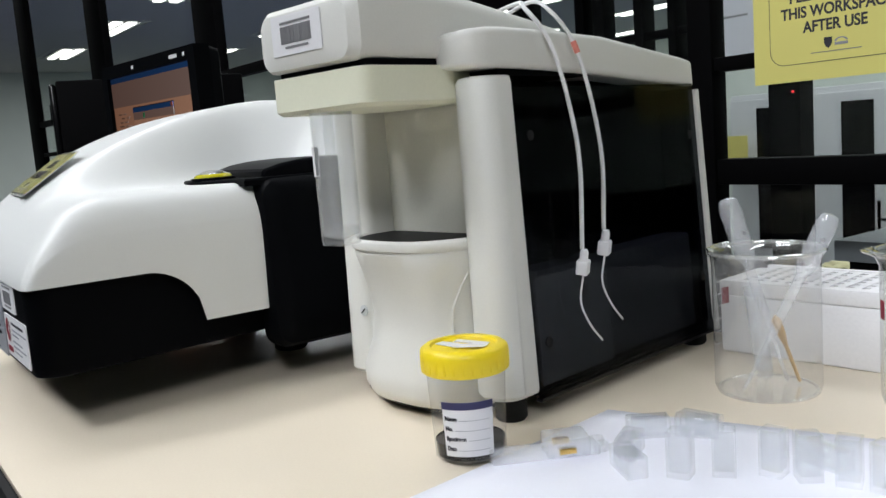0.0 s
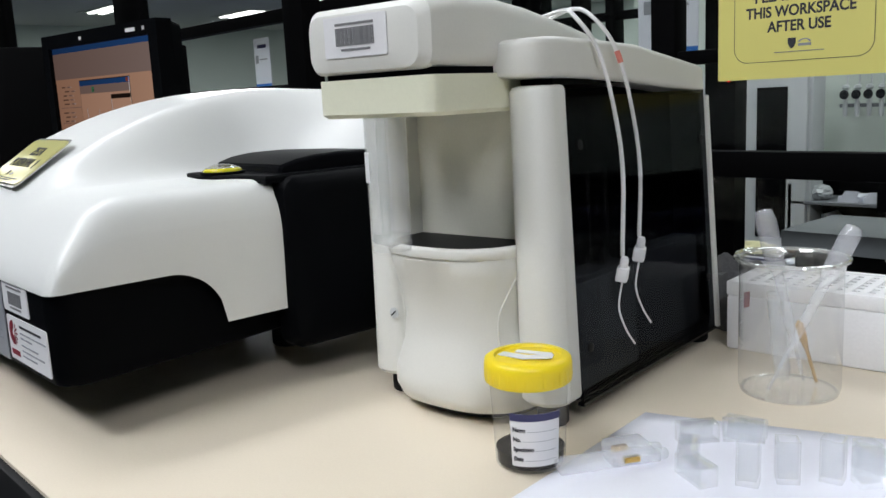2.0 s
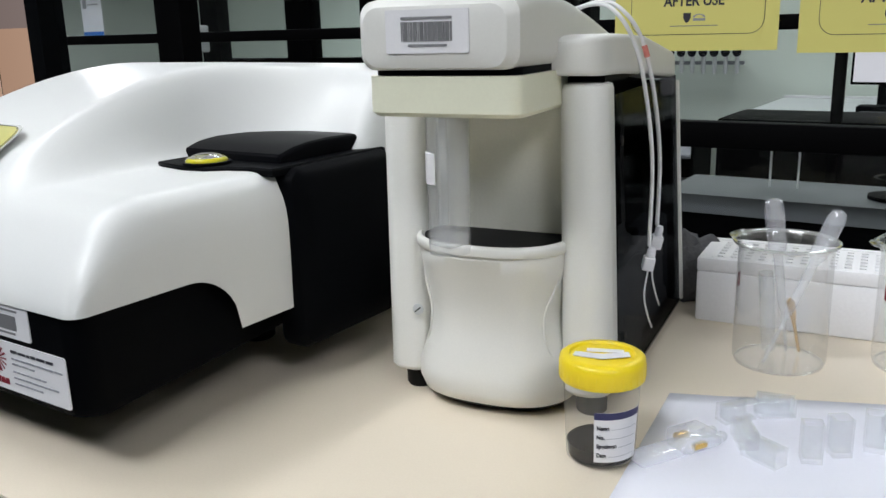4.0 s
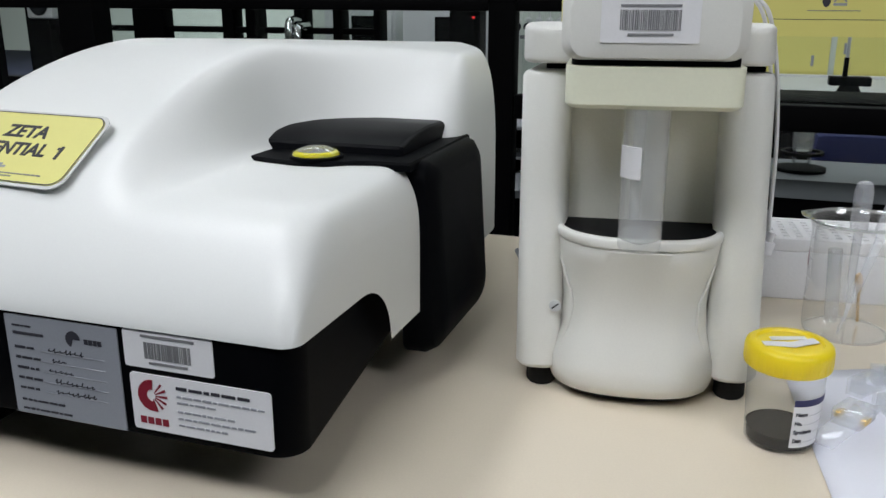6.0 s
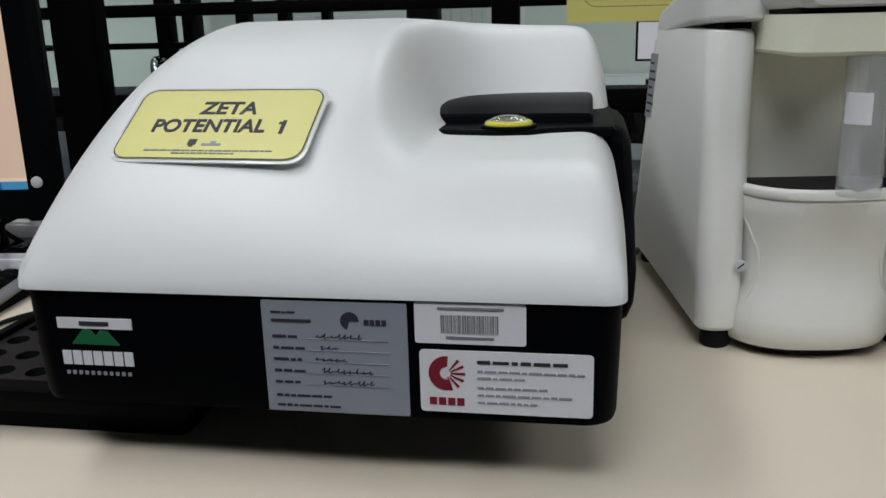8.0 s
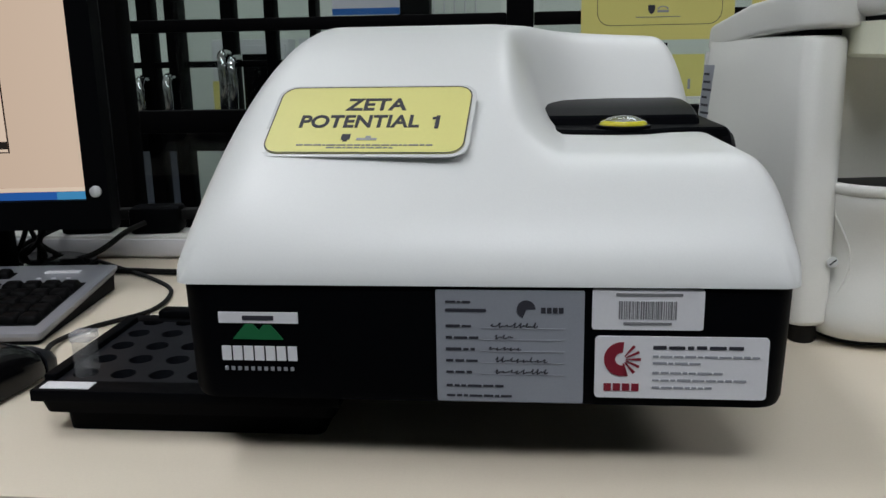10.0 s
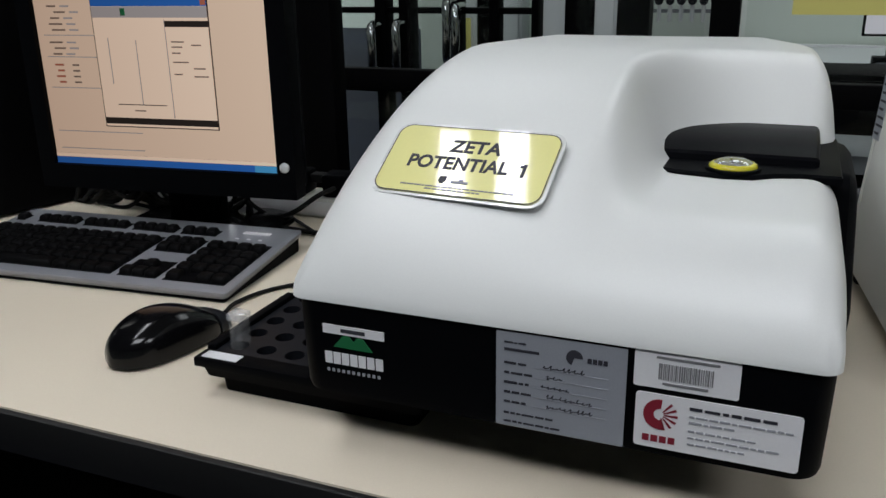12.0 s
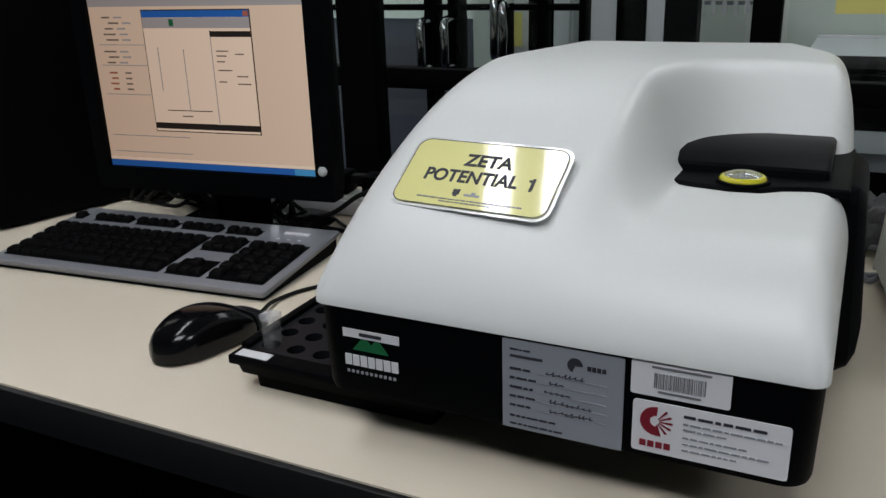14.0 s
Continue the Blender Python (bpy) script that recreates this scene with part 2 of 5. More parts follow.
def rrect(x0, x1, y0, y1, r, seg=6):
    pts = []
    for cx, cy, a0 in ((x1 - r, y1 - r, 0), (x0 + r, y1 - r, 90), (x0 + r, y0 + r, 180), (x1 - r, y0 + r, 270)):
        pts += [(cx + r * math.cos(radians(a0 + 90 * i / seg)), cy + r * math.sin(radians(a0 + 90 * i / seg))) for i in range(seg + 1)]
    return pts


def smooth_path(points, steps=10):
    P = [Vector(p) for p in points]
    P = [2 * P[0] - P[1]] + P + [2 * P[-1] - P[-2]]
    out = []
    for i in range(1, len(P) - 2):
        for s in range(steps):
            t = s / steps
            a, b, c, d = P[i - 1 : i + 3]
            out.append(0.5 * (2 * b + (c - a) * t + (2 * a - 5 * b + 4 * c - d) * t * t + (3 * b - 3 * c + d - a) * t**3))
    out.append(P[-2])
    return out


def hose(points, r, seg=8, steps=10, bm=None):
    path = smooth_path(points, steps)
    rings, side = [], None
    for i, p in enumerate(path):
        d = (path[min(i + 1, len(path) - 1)] - path[max(i - 1, 0)]).normalized()
        side = (side - d * side.dot(d)) if side is not None else d.orthogonal()
        side = side.normalized()
        up = d.cross(side)
        rings.append([p + r * (math.cos(math.tau * k / seg) * side + math.sin(math.tau * k / seg) * up) for k in range(seg)])
    return loft(rings, bm=bm)


def words(name, text, size, material, parent, m, label="", stretch=1.0, bold=0.0):
    cu = bpy.data.curves.new(name, "FONT")
    cu.body, cu.size, cu.align_x, cu.align_y = text, size, "CENTER", "CENTER"
    cu.extrude, cu.offset = 0.0002, bold
    tmp = new(name, cu)
    bpy.context.view_layer.update()
    me = bpy.data.meshes.new_from_object(tmp.evaluated_get(bpy.context.evaluated_depsgraph_get()))
    bpy.data.objects.remove(tmp)
    me.materials.clear()
    me.materials.append(material)
    ob = new(name, me)
    ob.parent = parent
    ob.matrix_local = m @ Matrix.Diagonal((stretch, 1, 1, 1))
    if label:
        ob["label"] = label
    return ob


def bars(rows, z=0.0, th=0.0004):
    """Plain bars (x0, x1, y0, y1) lying just over a card's face."""
    bm = bmesh.new()
    for x0, x1, y0, y1 in rows:
        box(x0, x1, y0, y1, z, z + th, bm=bm)
    return bm


def typed(x0, x1, y, h, seed):
    """A line of print too small to read: bars as long as words, with gaps."""
    rnd, out, x = random.Random(seed), [], x0
    while x < x1 - h:
        w = min(h * rnd.uniform(1.6, 5.5), x1 - x)
        out.append((x, x + w, y, y + h * rnd.uniform(0.8, 1.0)))
        x += w + h * 0.7
    return out


def card(name, w, h, th, r, material, parent, m, label=""):
    """A thin rounded plate, its face towards local +z, its middle at the origin."""
    o = rrect(-w / 2, w / 2, -h / 2, h / 2, r, 5)
    ob = part(name, loft([[(x, y, 0) for x, y in o], [(x, y, th) for x, y in o]]), material, parent, label, smooth=False)
    ob.matrix_local = m
    return ob


def smoothstep(a, b, v):
    t = min(max((v - a) / (b - a), 0), 1)
    return t * t * (3 - 2 * t)


def smin(a, b, k):
    h = max(k - abs(a - b), 0) / k
    return min(a, b) - h * h * k / 4


# ---------------------------------------------------------------- structure
FLOOR = -0.78
def structure():
    tagged(part("floor", box(-16, 7, -5, 14, FLOOR - 0.05, FLOOR), FLOORM, smooth=False), "dark blue vinyl laboratory floor", "floor", kind="structure")
    tagged(part("ceiling", box(-16, 7, -5, 14, CEIL, CEIL + 0.1), CEILM, smooth=False), "pale suspended ceiling of the laboratory", "ceiling", kind="structure")
    for name, b in (("wall_west", (-16.1, -16, -5, 14)), ("wall_east", (7, 7.1, -5, 14)), ("wall_south", (-16, 7, -5.1, -5))):
        tagged(part(name, box(*b, FLOOR, CEIL), WALLM, smooth=False), "plain pale green-white painted wall", "wall", kind="structure")
    tagged(part("wall_north", box(-1.25, 7, 2.72, 2.82, FLOOR, CEIL), WALLM, smooth=False), "pale green-white painted wall behind the glazed partition", "wall", kind="structure")
    tagged(part("wall_north_far", box(-16, -1.25, 13.6, 13.7, FLOOR, CEIL), WALLM, smooth=False), "far pale painted wall of the long laboratory", "wall", kind="structure")
    tagged(part("wall_return", box(-1.30, -1.20, 2.82, 13.6, FLOOR, CEIL), WALLM, smooth=False), "pale painted return wall", "wall", kind="structure")


structure()


def troffer():
    t = thing("ceiling_light", pose(0, 0, CEIL), "recessed fluorescent ceiling light with louvred diffuser", "ceiling light", "ceiling lights")
    bm = bmesh.new()
    for x0, x1, y0, y1 in ((-0.6, 0.6, -0.30, -0.275), (-0.6, 0.6, 0.275, 0.30), (-0.6, -0.575, -0.275, 0.275), (0.575, 0.6, -0.275, 0.275)):
        box(x0, x1, y0, y1, -0.012, -0.001, bm=bm)
    part("frame", bm, CEILM, t, smooth=False)
    for y in (-0.09, 0.09):
        part("diffuser", box(-0.57, 0.57, y - 0.045, y + 0.045, -0.030, -0.001), PANEL, t, smooth=False)
    for y in (-0.2, 0.0, 0.2):
        part("louvre", box(-0.57, 0.57, y - 0.012, y + 0.012, -0.014, -0.001), STEEL, t, smooth=False)
    return t


first = troffer()
spots = LAMPS[:]
for gx in (-13.2, -10.6, -8.0, -5.4, -3.0):
    for gy in (0.8, 3.2, 5.6, 8.0, 10.4, 12.6):
        spots.append((gx, gy))
first.matrix_world = pose(*spots[0], CEIL)
for s in spots[1:]:
    copy_thing(first, pose(*s, CEIL))
copy_thing(first, pose(*TWIN, CEIL, 0, 0, 90))


# ---- workbench
def bench():
    t = thing("workbench", label="cream laminate laboratory workbench with a black edge", category="workbench")
    y0, y1 = -0.034, 0.62
    part("worktop", box(-2.2, 2.4, y0 + 0.003, y1, -0.03, 0.0), BENCH, t, smooth=False)
    part("edge_band", box(-2.2, 2.4, y0 - 0.004, y0 + 0.002, -0.034, -0.0005, 0.001), EDGE, t, "black edge band")
    for x in (-2.1, -0.9, 0.3, 1.5, 2.3):
        part("side_panel", box(x, x + 0.03, y0 + 0.06, y1 - 0.02, FLOOR, -0.03), EDGE, t, smooth=False)
    part("modesty_panel", box(-2.07, 2.3, y1 - 0.04, y1 - 0.02, FLOOR + 0.1, -0.03), EDGE, t, smooth=False)
    c = thing("cable_trunking", label="white plastic cable trunking along the back of the bench", category="trunking")
    part("channel", box(-2.2, -0.26, 0.482, 0.530, 0.0005, 0.026, 0.002), WARM, c)
    part("cover_strip", box(-2.2, -0.26, 0.478, 0.4815, 0.004, 0.023, 0.001), LABEL, c)


bench()


# ---- glazed partition behind the bench
PY = 0.95
def partition():
    t = thing("partition_1", label="black aluminium framed glass partition behind the bench", category="partition", kind="structure")
    posts = (-4.6, -3.12, -1.86, 0.016, 0.93, 1.8, 2.7)
    half = {-4.6: 0.13, -3.12: 0.12, -1.86: 0.09, 0.016: 0.021}
    for x in posts:
        w = half.get(x, 0.035)
        part("post", box(x - w, x + w, PY, PY + 0.034, FLOOR, CEIL, 0.003), FRAME, t)
    rails = ((0.094, 0.131), (0.256, 0.276), (0.42, 0.45), (-0.30, -0.26))
    for (a, b), (za, zb) in ((p, r) for p in zip(posts, posts[1:]) for r in rails):
        if za == 0.42 and a > -0.1:
            continue
        part("rail", box(a + half.get(a, 0.035) + 0.0005, b - half.get(b, 0.035) - 0.0005, PY + 0.003, PY + 0.031, za, zb, 0.002), FRAME, t)
    for a, b in zip(posts, posts[1:]):
        g = part("pane", box(a + 0.03, b - 0.03, PY + 0.015, PY + 0.019, -0.26, 1.2), PANE, t, smooth=False)
        g.visible_shadow = False
        part("kick_panel", box(a + 0.03, b - 0.03, PY + 0.01, PY + 0.03, FLOOR, -0.30), FRAME, t, smooth=False)
    t3 = thing("partition_3", label="black painted upright close behind the bench", category="partition", kind="structure")
    part("post", box(-0.553, -0.493, 0.66, 0.70, FLOOR, CEIL, 0.003), FRAME, t3)
    t2 = thing("partition_2", label="black framed glass doors of the neighbouring room", category="partition", kind="structure")
    DY = 1.65
    doors = ((-1.52, 0.04), (-1.15, 0.048), (-0.903, 0.017), (-0.832, 0.018), (-0.695, 0.015), (-0.59, 0.012), (-0.483, 0.009))
    for x, w in doors:
        part("post", box(x - w, x + w, DY, DY + 0.05, FLOOR, CEIL, 0.003), FRAME, t2)
    for za, zb in ((-0.02, 0.035), (0.185, 0.200), (0.40, 0.42)):
        for (a, wa), (b, wb) in zip(doors, doors[1:]):
            part("rail", box(a + wa + 0.0005, b - wb - 0.0005, DY + 0.005, DY + 0.043, za, zb, 0.002), FRAME, t2)
    for (a, wa), (b, wb) in zip(doors, doors[1:]):
        part("pane", box(a + wa - 0.002, b - wb + 0.002, DY + 0.022, DY + 0.026, 0.035, 1.2), PANE, t2, smooth=False).visible_shadow = False
        part("pane", box(a + wa - 0.002, b - wb + 0.002, DY + 0.022, DY + 0.026, -0.30, -0.02), PANE, t2, smooth=False).visible_shadow = False
    for x, z, h in ((-0.695, 0.145, 0.075), (-0.672, 0.135, 0.07), (-0.905, 0.10, 0.06), (-0.835, 0.105, 0.06)):
        part("door_handle", hose([(x, DY, z - h), (x, DY - 0.05, z - h * 0.9), (x + 0.004, DY - 0.06, z), (x, DY - 0.05, z + h * 0.9), (x, DY, z + h)], 0.011, 10), CHROME, t2, "bent chrome pull handle")


partition()


# ---------------------------------------------------------------- particle sizer
SEAM, XL, XR, BACK = 0.109, -0.161, 0.163, 0.55


def crown(x, y):
    """Height of the white cover over the plan."""
    u = min(max(y / 0.29, 0), 1)
    f = SEAM + 0.1355 * (1 - (1 - u) ** 2) ** 0.66 - 0.085 * max(x, 0) * smoothstep(0.1, 0.3, y) - 0.048 * max(y - 0.26, 0) * (1 - min(max(x / 0.13, 0), 1))
    shelf = 0.1690 + 0.03 * max(0.03 - y, 0)
    qx, qy = 0.045 - x, y - 0.279
    r = 0.072
    d = math.hypot(max(qx + r, 0), max(qy + r, 0)) + min(max(qx + r, qy + r), 0) - r
    low = smin(f, shelf, 0.016)
    z = low + (f - low) * smoothstep(-0.006, 0.036 + 0.045 * smoothstep(-0.03, 0.10, qy), d)
    el = min((x - XL) / 0.046, 1)
    z = SEAM + (z - SEAM) * max(1 - (1 - el) ** 2.8, 0) ** (1 / 3.2)
    er = min((XR - x) / 0.026, 1)
    z = SEAM + (z - SEAM) * max(1 - (1 - er) ** 2.6, 0) ** (1 / 3.2)
    eb = min((BACK - y) / 0.05, 1)
    z = SEAM + (z - SEAM) * max(1 - (1 - eb) ** 2.4, 0) ** (1 / 2.4)
    return z


def skirt(y):
    """Lower edge of the cover on the side with the measuring cell."""
    if y < 0.085:
        return SEAM
    if y < 0.128:
        return 0.066 + 0.043 * math.sqrt(max(1 - ((y - 0.085) / 0.043) ** 2, 0))
    return 0.0655


def sizer():
    t = thing("particle_analyser", label="white zeta potential analyser with black base on the bench", category="lab instrument")
    # cover
    nx, ny = 110, 150
    ease = lambda s: 0.5 - 0.5 * math.cos(math.pi * s)
    xs = [XL + (XR - XL) * (0.5 * ease(i / nx) + 0.5 * i / nx) if 0 < i < nx else (XL, XR)[i > 0] for i in range(nx + 1)]
    xs = sorted(xs + [XL + d for d in (0.0003, 0.0008, 0.0015)] + [XR - d for d in (0.0003, 0.0008, 0.0015)])
    ys = [BACK * (0.55 * (1 - math.cos(math.pi * j / ny)) / 2 + 0.45 * j / ny) for j in range(ny + 1)]
    ys = sorted(ys + [0.0002, 0.0006, 0.0011, BACK - 0.0003, BACK - 0.001])
    R = 0.011

    def plan(x, y):
        """Round the plan's corners."""
        for cx, cy, sx, sy in ((XL + R, R, -1, -1), (XR - R, R, 1, -1)):
            dx, dy = (x - cx) * sx, (y - cy) * sy
            if dx > 0 and dy > 0:
                m = max(dx, dy)
                k = m / math.hypot(dx, dy)
                return cx + sx * dx * k, cy + sy * dy * k
        return x - (0.009 * smoothstep(0.26, 0.41, y) + 0.060 * smoothstep(0.405, 0.55, y)) * max(x / XR, 0), y

    bm = bmesh.new()
    grid = [[bm.verts.new((*plan(x, y), crown(x, y))) for x in xs] for y in ys]
    for a, b in zip(grid, grid[1:]):
        for i in range(len(xs) - 1):
            bm.faces.new((a[i], a[i + 1], b[i + 1], b[i]))
    side = [bm.verts.new((*plan(XR, y), skirt(y))) for y in ys]
    for j in range(len(ys) - 1):
        if skirt(ys[j + 1]) < SEAM - 1e-6:
            bm.faces.new((grid[j][-1], grid[j + 1][-1], side[j + 1], side[j]))
    rim = grid[0]
    low = [bm.verts.new((v.co.x, v.co.y + 0.004, SEAM - 0.001)) for v in rim]
    for i in range(len(rim) - 1):
        bm.faces.new((rim[i], rim[i + 1], low[i + 1], low[i]))
    left = [g[0] for g in grid]
    lowl = [bm.verts.new((v.co.x + 0.004, v.co.y, SEAM - 0.001)) for v in left]
    for j in range(len(left) - 1):
        bm.faces.new((left[j], left[j + 1], lowl[j + 1], lowl[j]))
    bmesh.ops.remove_doubles(bm, verts=bm.verts, dist=1e-6)
    bm.verts.ensure_lookup_table()
    part("cover", bm, WHITE, t, "smooth white moulded cover with a stepped cell bay", angle=60)
    # base
    rings = []
    for z, d in ((0.0425, 0.008), (0.0440, 0.0045), (0.048, 0.0035), (0.085, 0.0025), (0.1085, 0.002), (0.1085, 0.02)):
        rings.append([(x - (0.009 * smoothstep(0.26, 0.41, y) + 0.060 * smoothstep(0.405, 0.55, y)) * max(x / XR, 0), y, z) for x, y in rrect(XL + d, XR - d, d, BACK - d, 0.016, 8)])
    part("base", loft(rings), BLACK, t, "matt black base tray", angle=30)
    for x in (-0.07, 0.05):
        for y in (0.25, 0.46):
            part("foot", lathe([(0.014, 0.0), (0.016, 0.002), (0.016, 0.0435)], 20, x, y), RUBBER, t)
    # cell bay: lid over the top, door down the side
    prof = [(0.194, 0.170), (0.1955, 0.1765), (0.1975, 0.1785), (0.212, 0.1822), (0.230, 0.1846), (0.255, 0.1856), (0.286, 0.1848), (0.296, 0.1818), (0.302, 0.177), (0.3025, 0.168)]
    rings = []
    for x, s in ((0.0315, 0.80), (0.0325, 0.93), (0.0345, 0.99), (0.038, 1.0), (0.141, 1.0), (0.1432, 0.98), (0.1450, 0.90), (0.1458, 0.78)):
        rings.append([(x, y + (0.0015 if s < 0.95 else 0) * (1 if y < 0.22 else -1), 0.169 + (z - 0.169) * s) for y, z in prof])
    part("cell_lid", loft(rings), SATIN, t, "satin black lid over the measuring cell", angle=20)
    out = [(0.028, 0.174), (0.034, 0.166), (0.060, 0.159), (0.085, 0.1545), (0.105, 0.157), (0.118, 0.167), (0.135, 0.172), (0.160, 0.172), (0.160, 0.308), (0.03, 0.308), (0.026, 0.2)]
    fl = part("lid_flange", loft([[(x, y, 0.166) for x, y in out], [(x, y, 0.1705) for x, y in out], [(0.09 + (x - 0.09) * 0.985, 0.22 + (y - 0.22) * 0.97, 0.172) for x, y in out]]), BLACK, t, angle=30)
    part("spirit_level_cup", lathe([(0.0, 0.1718), (0.0185, 0.1718), (0.0185, 0.1740), (0.0165, 0.1743), (0.0165, 0.1730), (0.0, 0.1730)], 32, 0.091, 0.1735), BLACK, fl)
    lv = part("spirit_level", lathe([(0.0128, 0.1730), (0.0160, 0.1730), (0.0163, 0.1745), (0.0154, 0.1762), (0.0136, 0.1772), (0.0128, 0.1772), (0.0128, 0.1730)], 32, 0.091, 0.1735), VIAL, fl, "round yellow spirit level")
    part("vial_floor", lathe([(0.0, 0.1732), (0.0127, 0.1732), (0.0127, 0.1742), (0.0, 0.1742)], 24, 0.091, 0.1735), CHAR, lv)
    part("vial_dome", lathe([(0.0127, 0.1771), (0.0100, 0.1788), (0.0060, 0.1799), (0.0, 0.1803)], 24, 0.091, 0.1735), GLASS, lv, "clear domed vial glass").visible_shadow = False
    part("bubble", lathe([(0.0, 0.1746), (0.0050, 0.1752), (0.0044, 0.1772), (0.0, 0.1778)], 16, 0.0925, 0.1745), CHROME, lv)
    rings = []
    for x, d in ((0.150, 0.0), (0.164, 0.0), (0.172, 0.003), (0.1765, 0.009), (0.178, 0.018)):
        rings.append([(x - 0.07 * max(z - 0.07, 0) * (x > 0.16), y, z) for y, z in rrect(0.181 + d, 0.314 - d, 0.030 + d * 1.4, 0.1715 - d * 0.8, 0.014, 6)])
    part("cell_door", loft(rings), BLACK, t, "matt black side door of the measuring cell", angle=30)
    # front labels
    face = lambda x, z, y=0.0022: pose(x, y, z, 90, 0, 0)
    lab = card("service_label", 0.076, 0.061, 0.0008, 0.001, GREY, t, face(0.0172, 0.0763), "silver-grey service label with illegible handwriting")
    rows = [(-0.033, -0.012, 0.019, 0.0206)]
    for k in range(5):
        y = 0.0105 - k * 0.0063
        rows += typed(-0.033, -0.018 + 0.002 * (k % 2), y, 0.0015, k)
    rows += typed(-0.033, -0.002, -0.0222, 0.0013, 8) + typed(-0.033, 0.002, -0.0278, 0.0013, 9) + typed(-0.033, -0.02, 0.0238, 0.0010, 2)
    part("print", bars(rows, 0.0008), INK, lab, smooth=False)
    part("rule", bars([(-0.015, 0.028, 0.0100 - k * 0.0063, 0.0103 - k * 0.0063) for k in range(5)], 0.0008), PALEINK, lab, smooth=False)
    rnd = random.Random(4)
    for k, (x, n) in enumerate(((-0.010, 7), (-0.008, 3), (-0.011, 5), (-0.008, 8), (-0.008, 8))):
        y = 0.0118 - k * 0.0063
        stroke = []
        for i in range(n):
            a = x + (i + 0.35 * rnd.random()) * 0.0036
            stroke += [(a, y - 0.0006 + rnd.random() * 0.0008, 0.001), (a + 0.0012, y + rnd.random() * 0.0018, 0.001), (a + 0.0006, y - 0.0002 - rnd.random() * 0.0012, 0.001), (a + 0.0024, y - 0.0006 + rnd.random() * 0.0006, 0.001)]
        part("handwriting", hose(stroke, 0.0003, 4, 4), INK, lab)
    part("emblem", lathe([(0.0, 0.0008), (0.0048, 0.0008), (0.0048, 0.0012), (0.0, 0.0012)], 24, 0.0085, 0.0205, 250), INK, lab)
    part("emblem_bar", bars([(0.016 + 0.003 * i, 0.0184 + 0.003 * i, 0.0185, 0.0215) for i in range(4)], 0.0008), INK, lab, smooth=False)
    lab = card("barcode_label", 0.0555, 0.0215, 0.0008, 0.0015, LABEL, t, face(0.0868, 0.0972), "white asset label with a barcode")
    codes, x = [], -0.0145
    while x < 0.0145:
        w = rnd.choice((0.0003, 0.0005, 0.0008))
        codes.append((x, x + w, -0.005, 0.0045))
        x += w + rnd.choice((0.0003, 0.0004, 0.0006))
    tagged(part("barcode", bars(codes, 0.0008), BARINK, lab, smooth=False), kind="stuff")
    part("print", bars([(-0.016, 0.017, 0.0072, 0.0086), (-0.012, 0.012, -0.0080, -0.0066)], 0.0008), BARINK, lab, smooth=False)
    lab = card("supplier_label", 0.0865, 0.0335, 0.0008, 0.0022, LABEL, t, face(0.1042, 0.0662), "white supplier label with a dark red emblem")
    fan = bmesh.new()
    lathe([(0.0035, 0.0008), (0.0092, 0.0008), (0.0092, 0.0012), (0.0035, 0.0012), (0.0035, 0.0008)], 24, -0.0295, 0.0045, 200, fan)
    bmesh.ops.rotate(fan, cent=(-0.0295, 0.0045, 0), matrix=Matrix.Rotation(radians(85), 3, "Z"), verts=fan.verts)
    for a in (-75, -50, -25, 0, 25, 50):
        c, s = math.cos(radians(a)), math.sin(radians(a))
        v = [fan.verts.new((-0.0295 + q * c - w * s, 0.0045 + q * s + w * c, 0.0012)) for q, w in ((0.002, -0.0003), (0.0095, -0.0008), (0.0095, 0.0008), (0.002, 0.0003))]
        fan.faces.new(v)
    tagged(part("emblem", fan, RED, lab, "dark red fan emblem", smooth=False), kind="stuff")
    part("brand_bar", bars([(-0.0385 + i * 0.0047, -0.0348 + i * 0.0047, -0.0128, -0.0088) for i in range(4)], 0.0008), RED, lab, smooth=False)
    part("heading", bars(typed(-0.014, 0.032, 0.0102, 0.0019, 12), 0.0008), INK, lab, smooth=False)
    part("print", bars(typed(-0.014, 0.039, 0.0056, 0.0013, 1) + typed(-0.014, 0.012, 0.0020, 0.0013, 2) + typed(-0.014, 0.021, -0.0032, 0.0013, 3) + typed(-0.014, 0.034, -0.0072, 0.0013, 4) + typed(-0.014, 0.016, -0.0112, 0.0013, 7), 0.0008), PALEINK, lab, smooth=False)
    bad = thing("brand_badge", face(-0.1155, 0.079))
    bad.parent = t
    part("strip", box(-0.0215, 0.0215, 0.0085, 0.0145, 0.0, 0.0008), LABEL, bad, "white strip", smooth=False)
    part("strip_print", bars([(-0.0085, 0.0085, 0.0103, 0.0127)], 0.0008), INK, bad, smooth=False)
    hill = bmesh.new()
    for a, b, h in ((-0.0145, 0.004, 0.0085), (-0.004, 0.013, 0.0080)):
        v0 = [(a, -0.0005, 0.0), (b, -0.0005, 0.0), ((a + b) / 2 + 0.002, h - 0.0005, 0.0), ((a + b) / 2 - 0.002, h - 0.0005, 0.0)]
        join(hill, loft([v0, [(x, y, 0.0008 + (a > -0.01) * 0.0002) for x, y, z in v0]]))
    part("hill_mark", hill, GREEN, bad, "green hill shape", smooth=False)
    tagged(part("name_bar", bars([(-0.021 + i * 0.0060, -0.0160 + i * 0.0060, -0.0125, -0.0045) for i in range(7)], 0.0, 0.0006), LABEL, bad, smooth=False), kind="stuff")
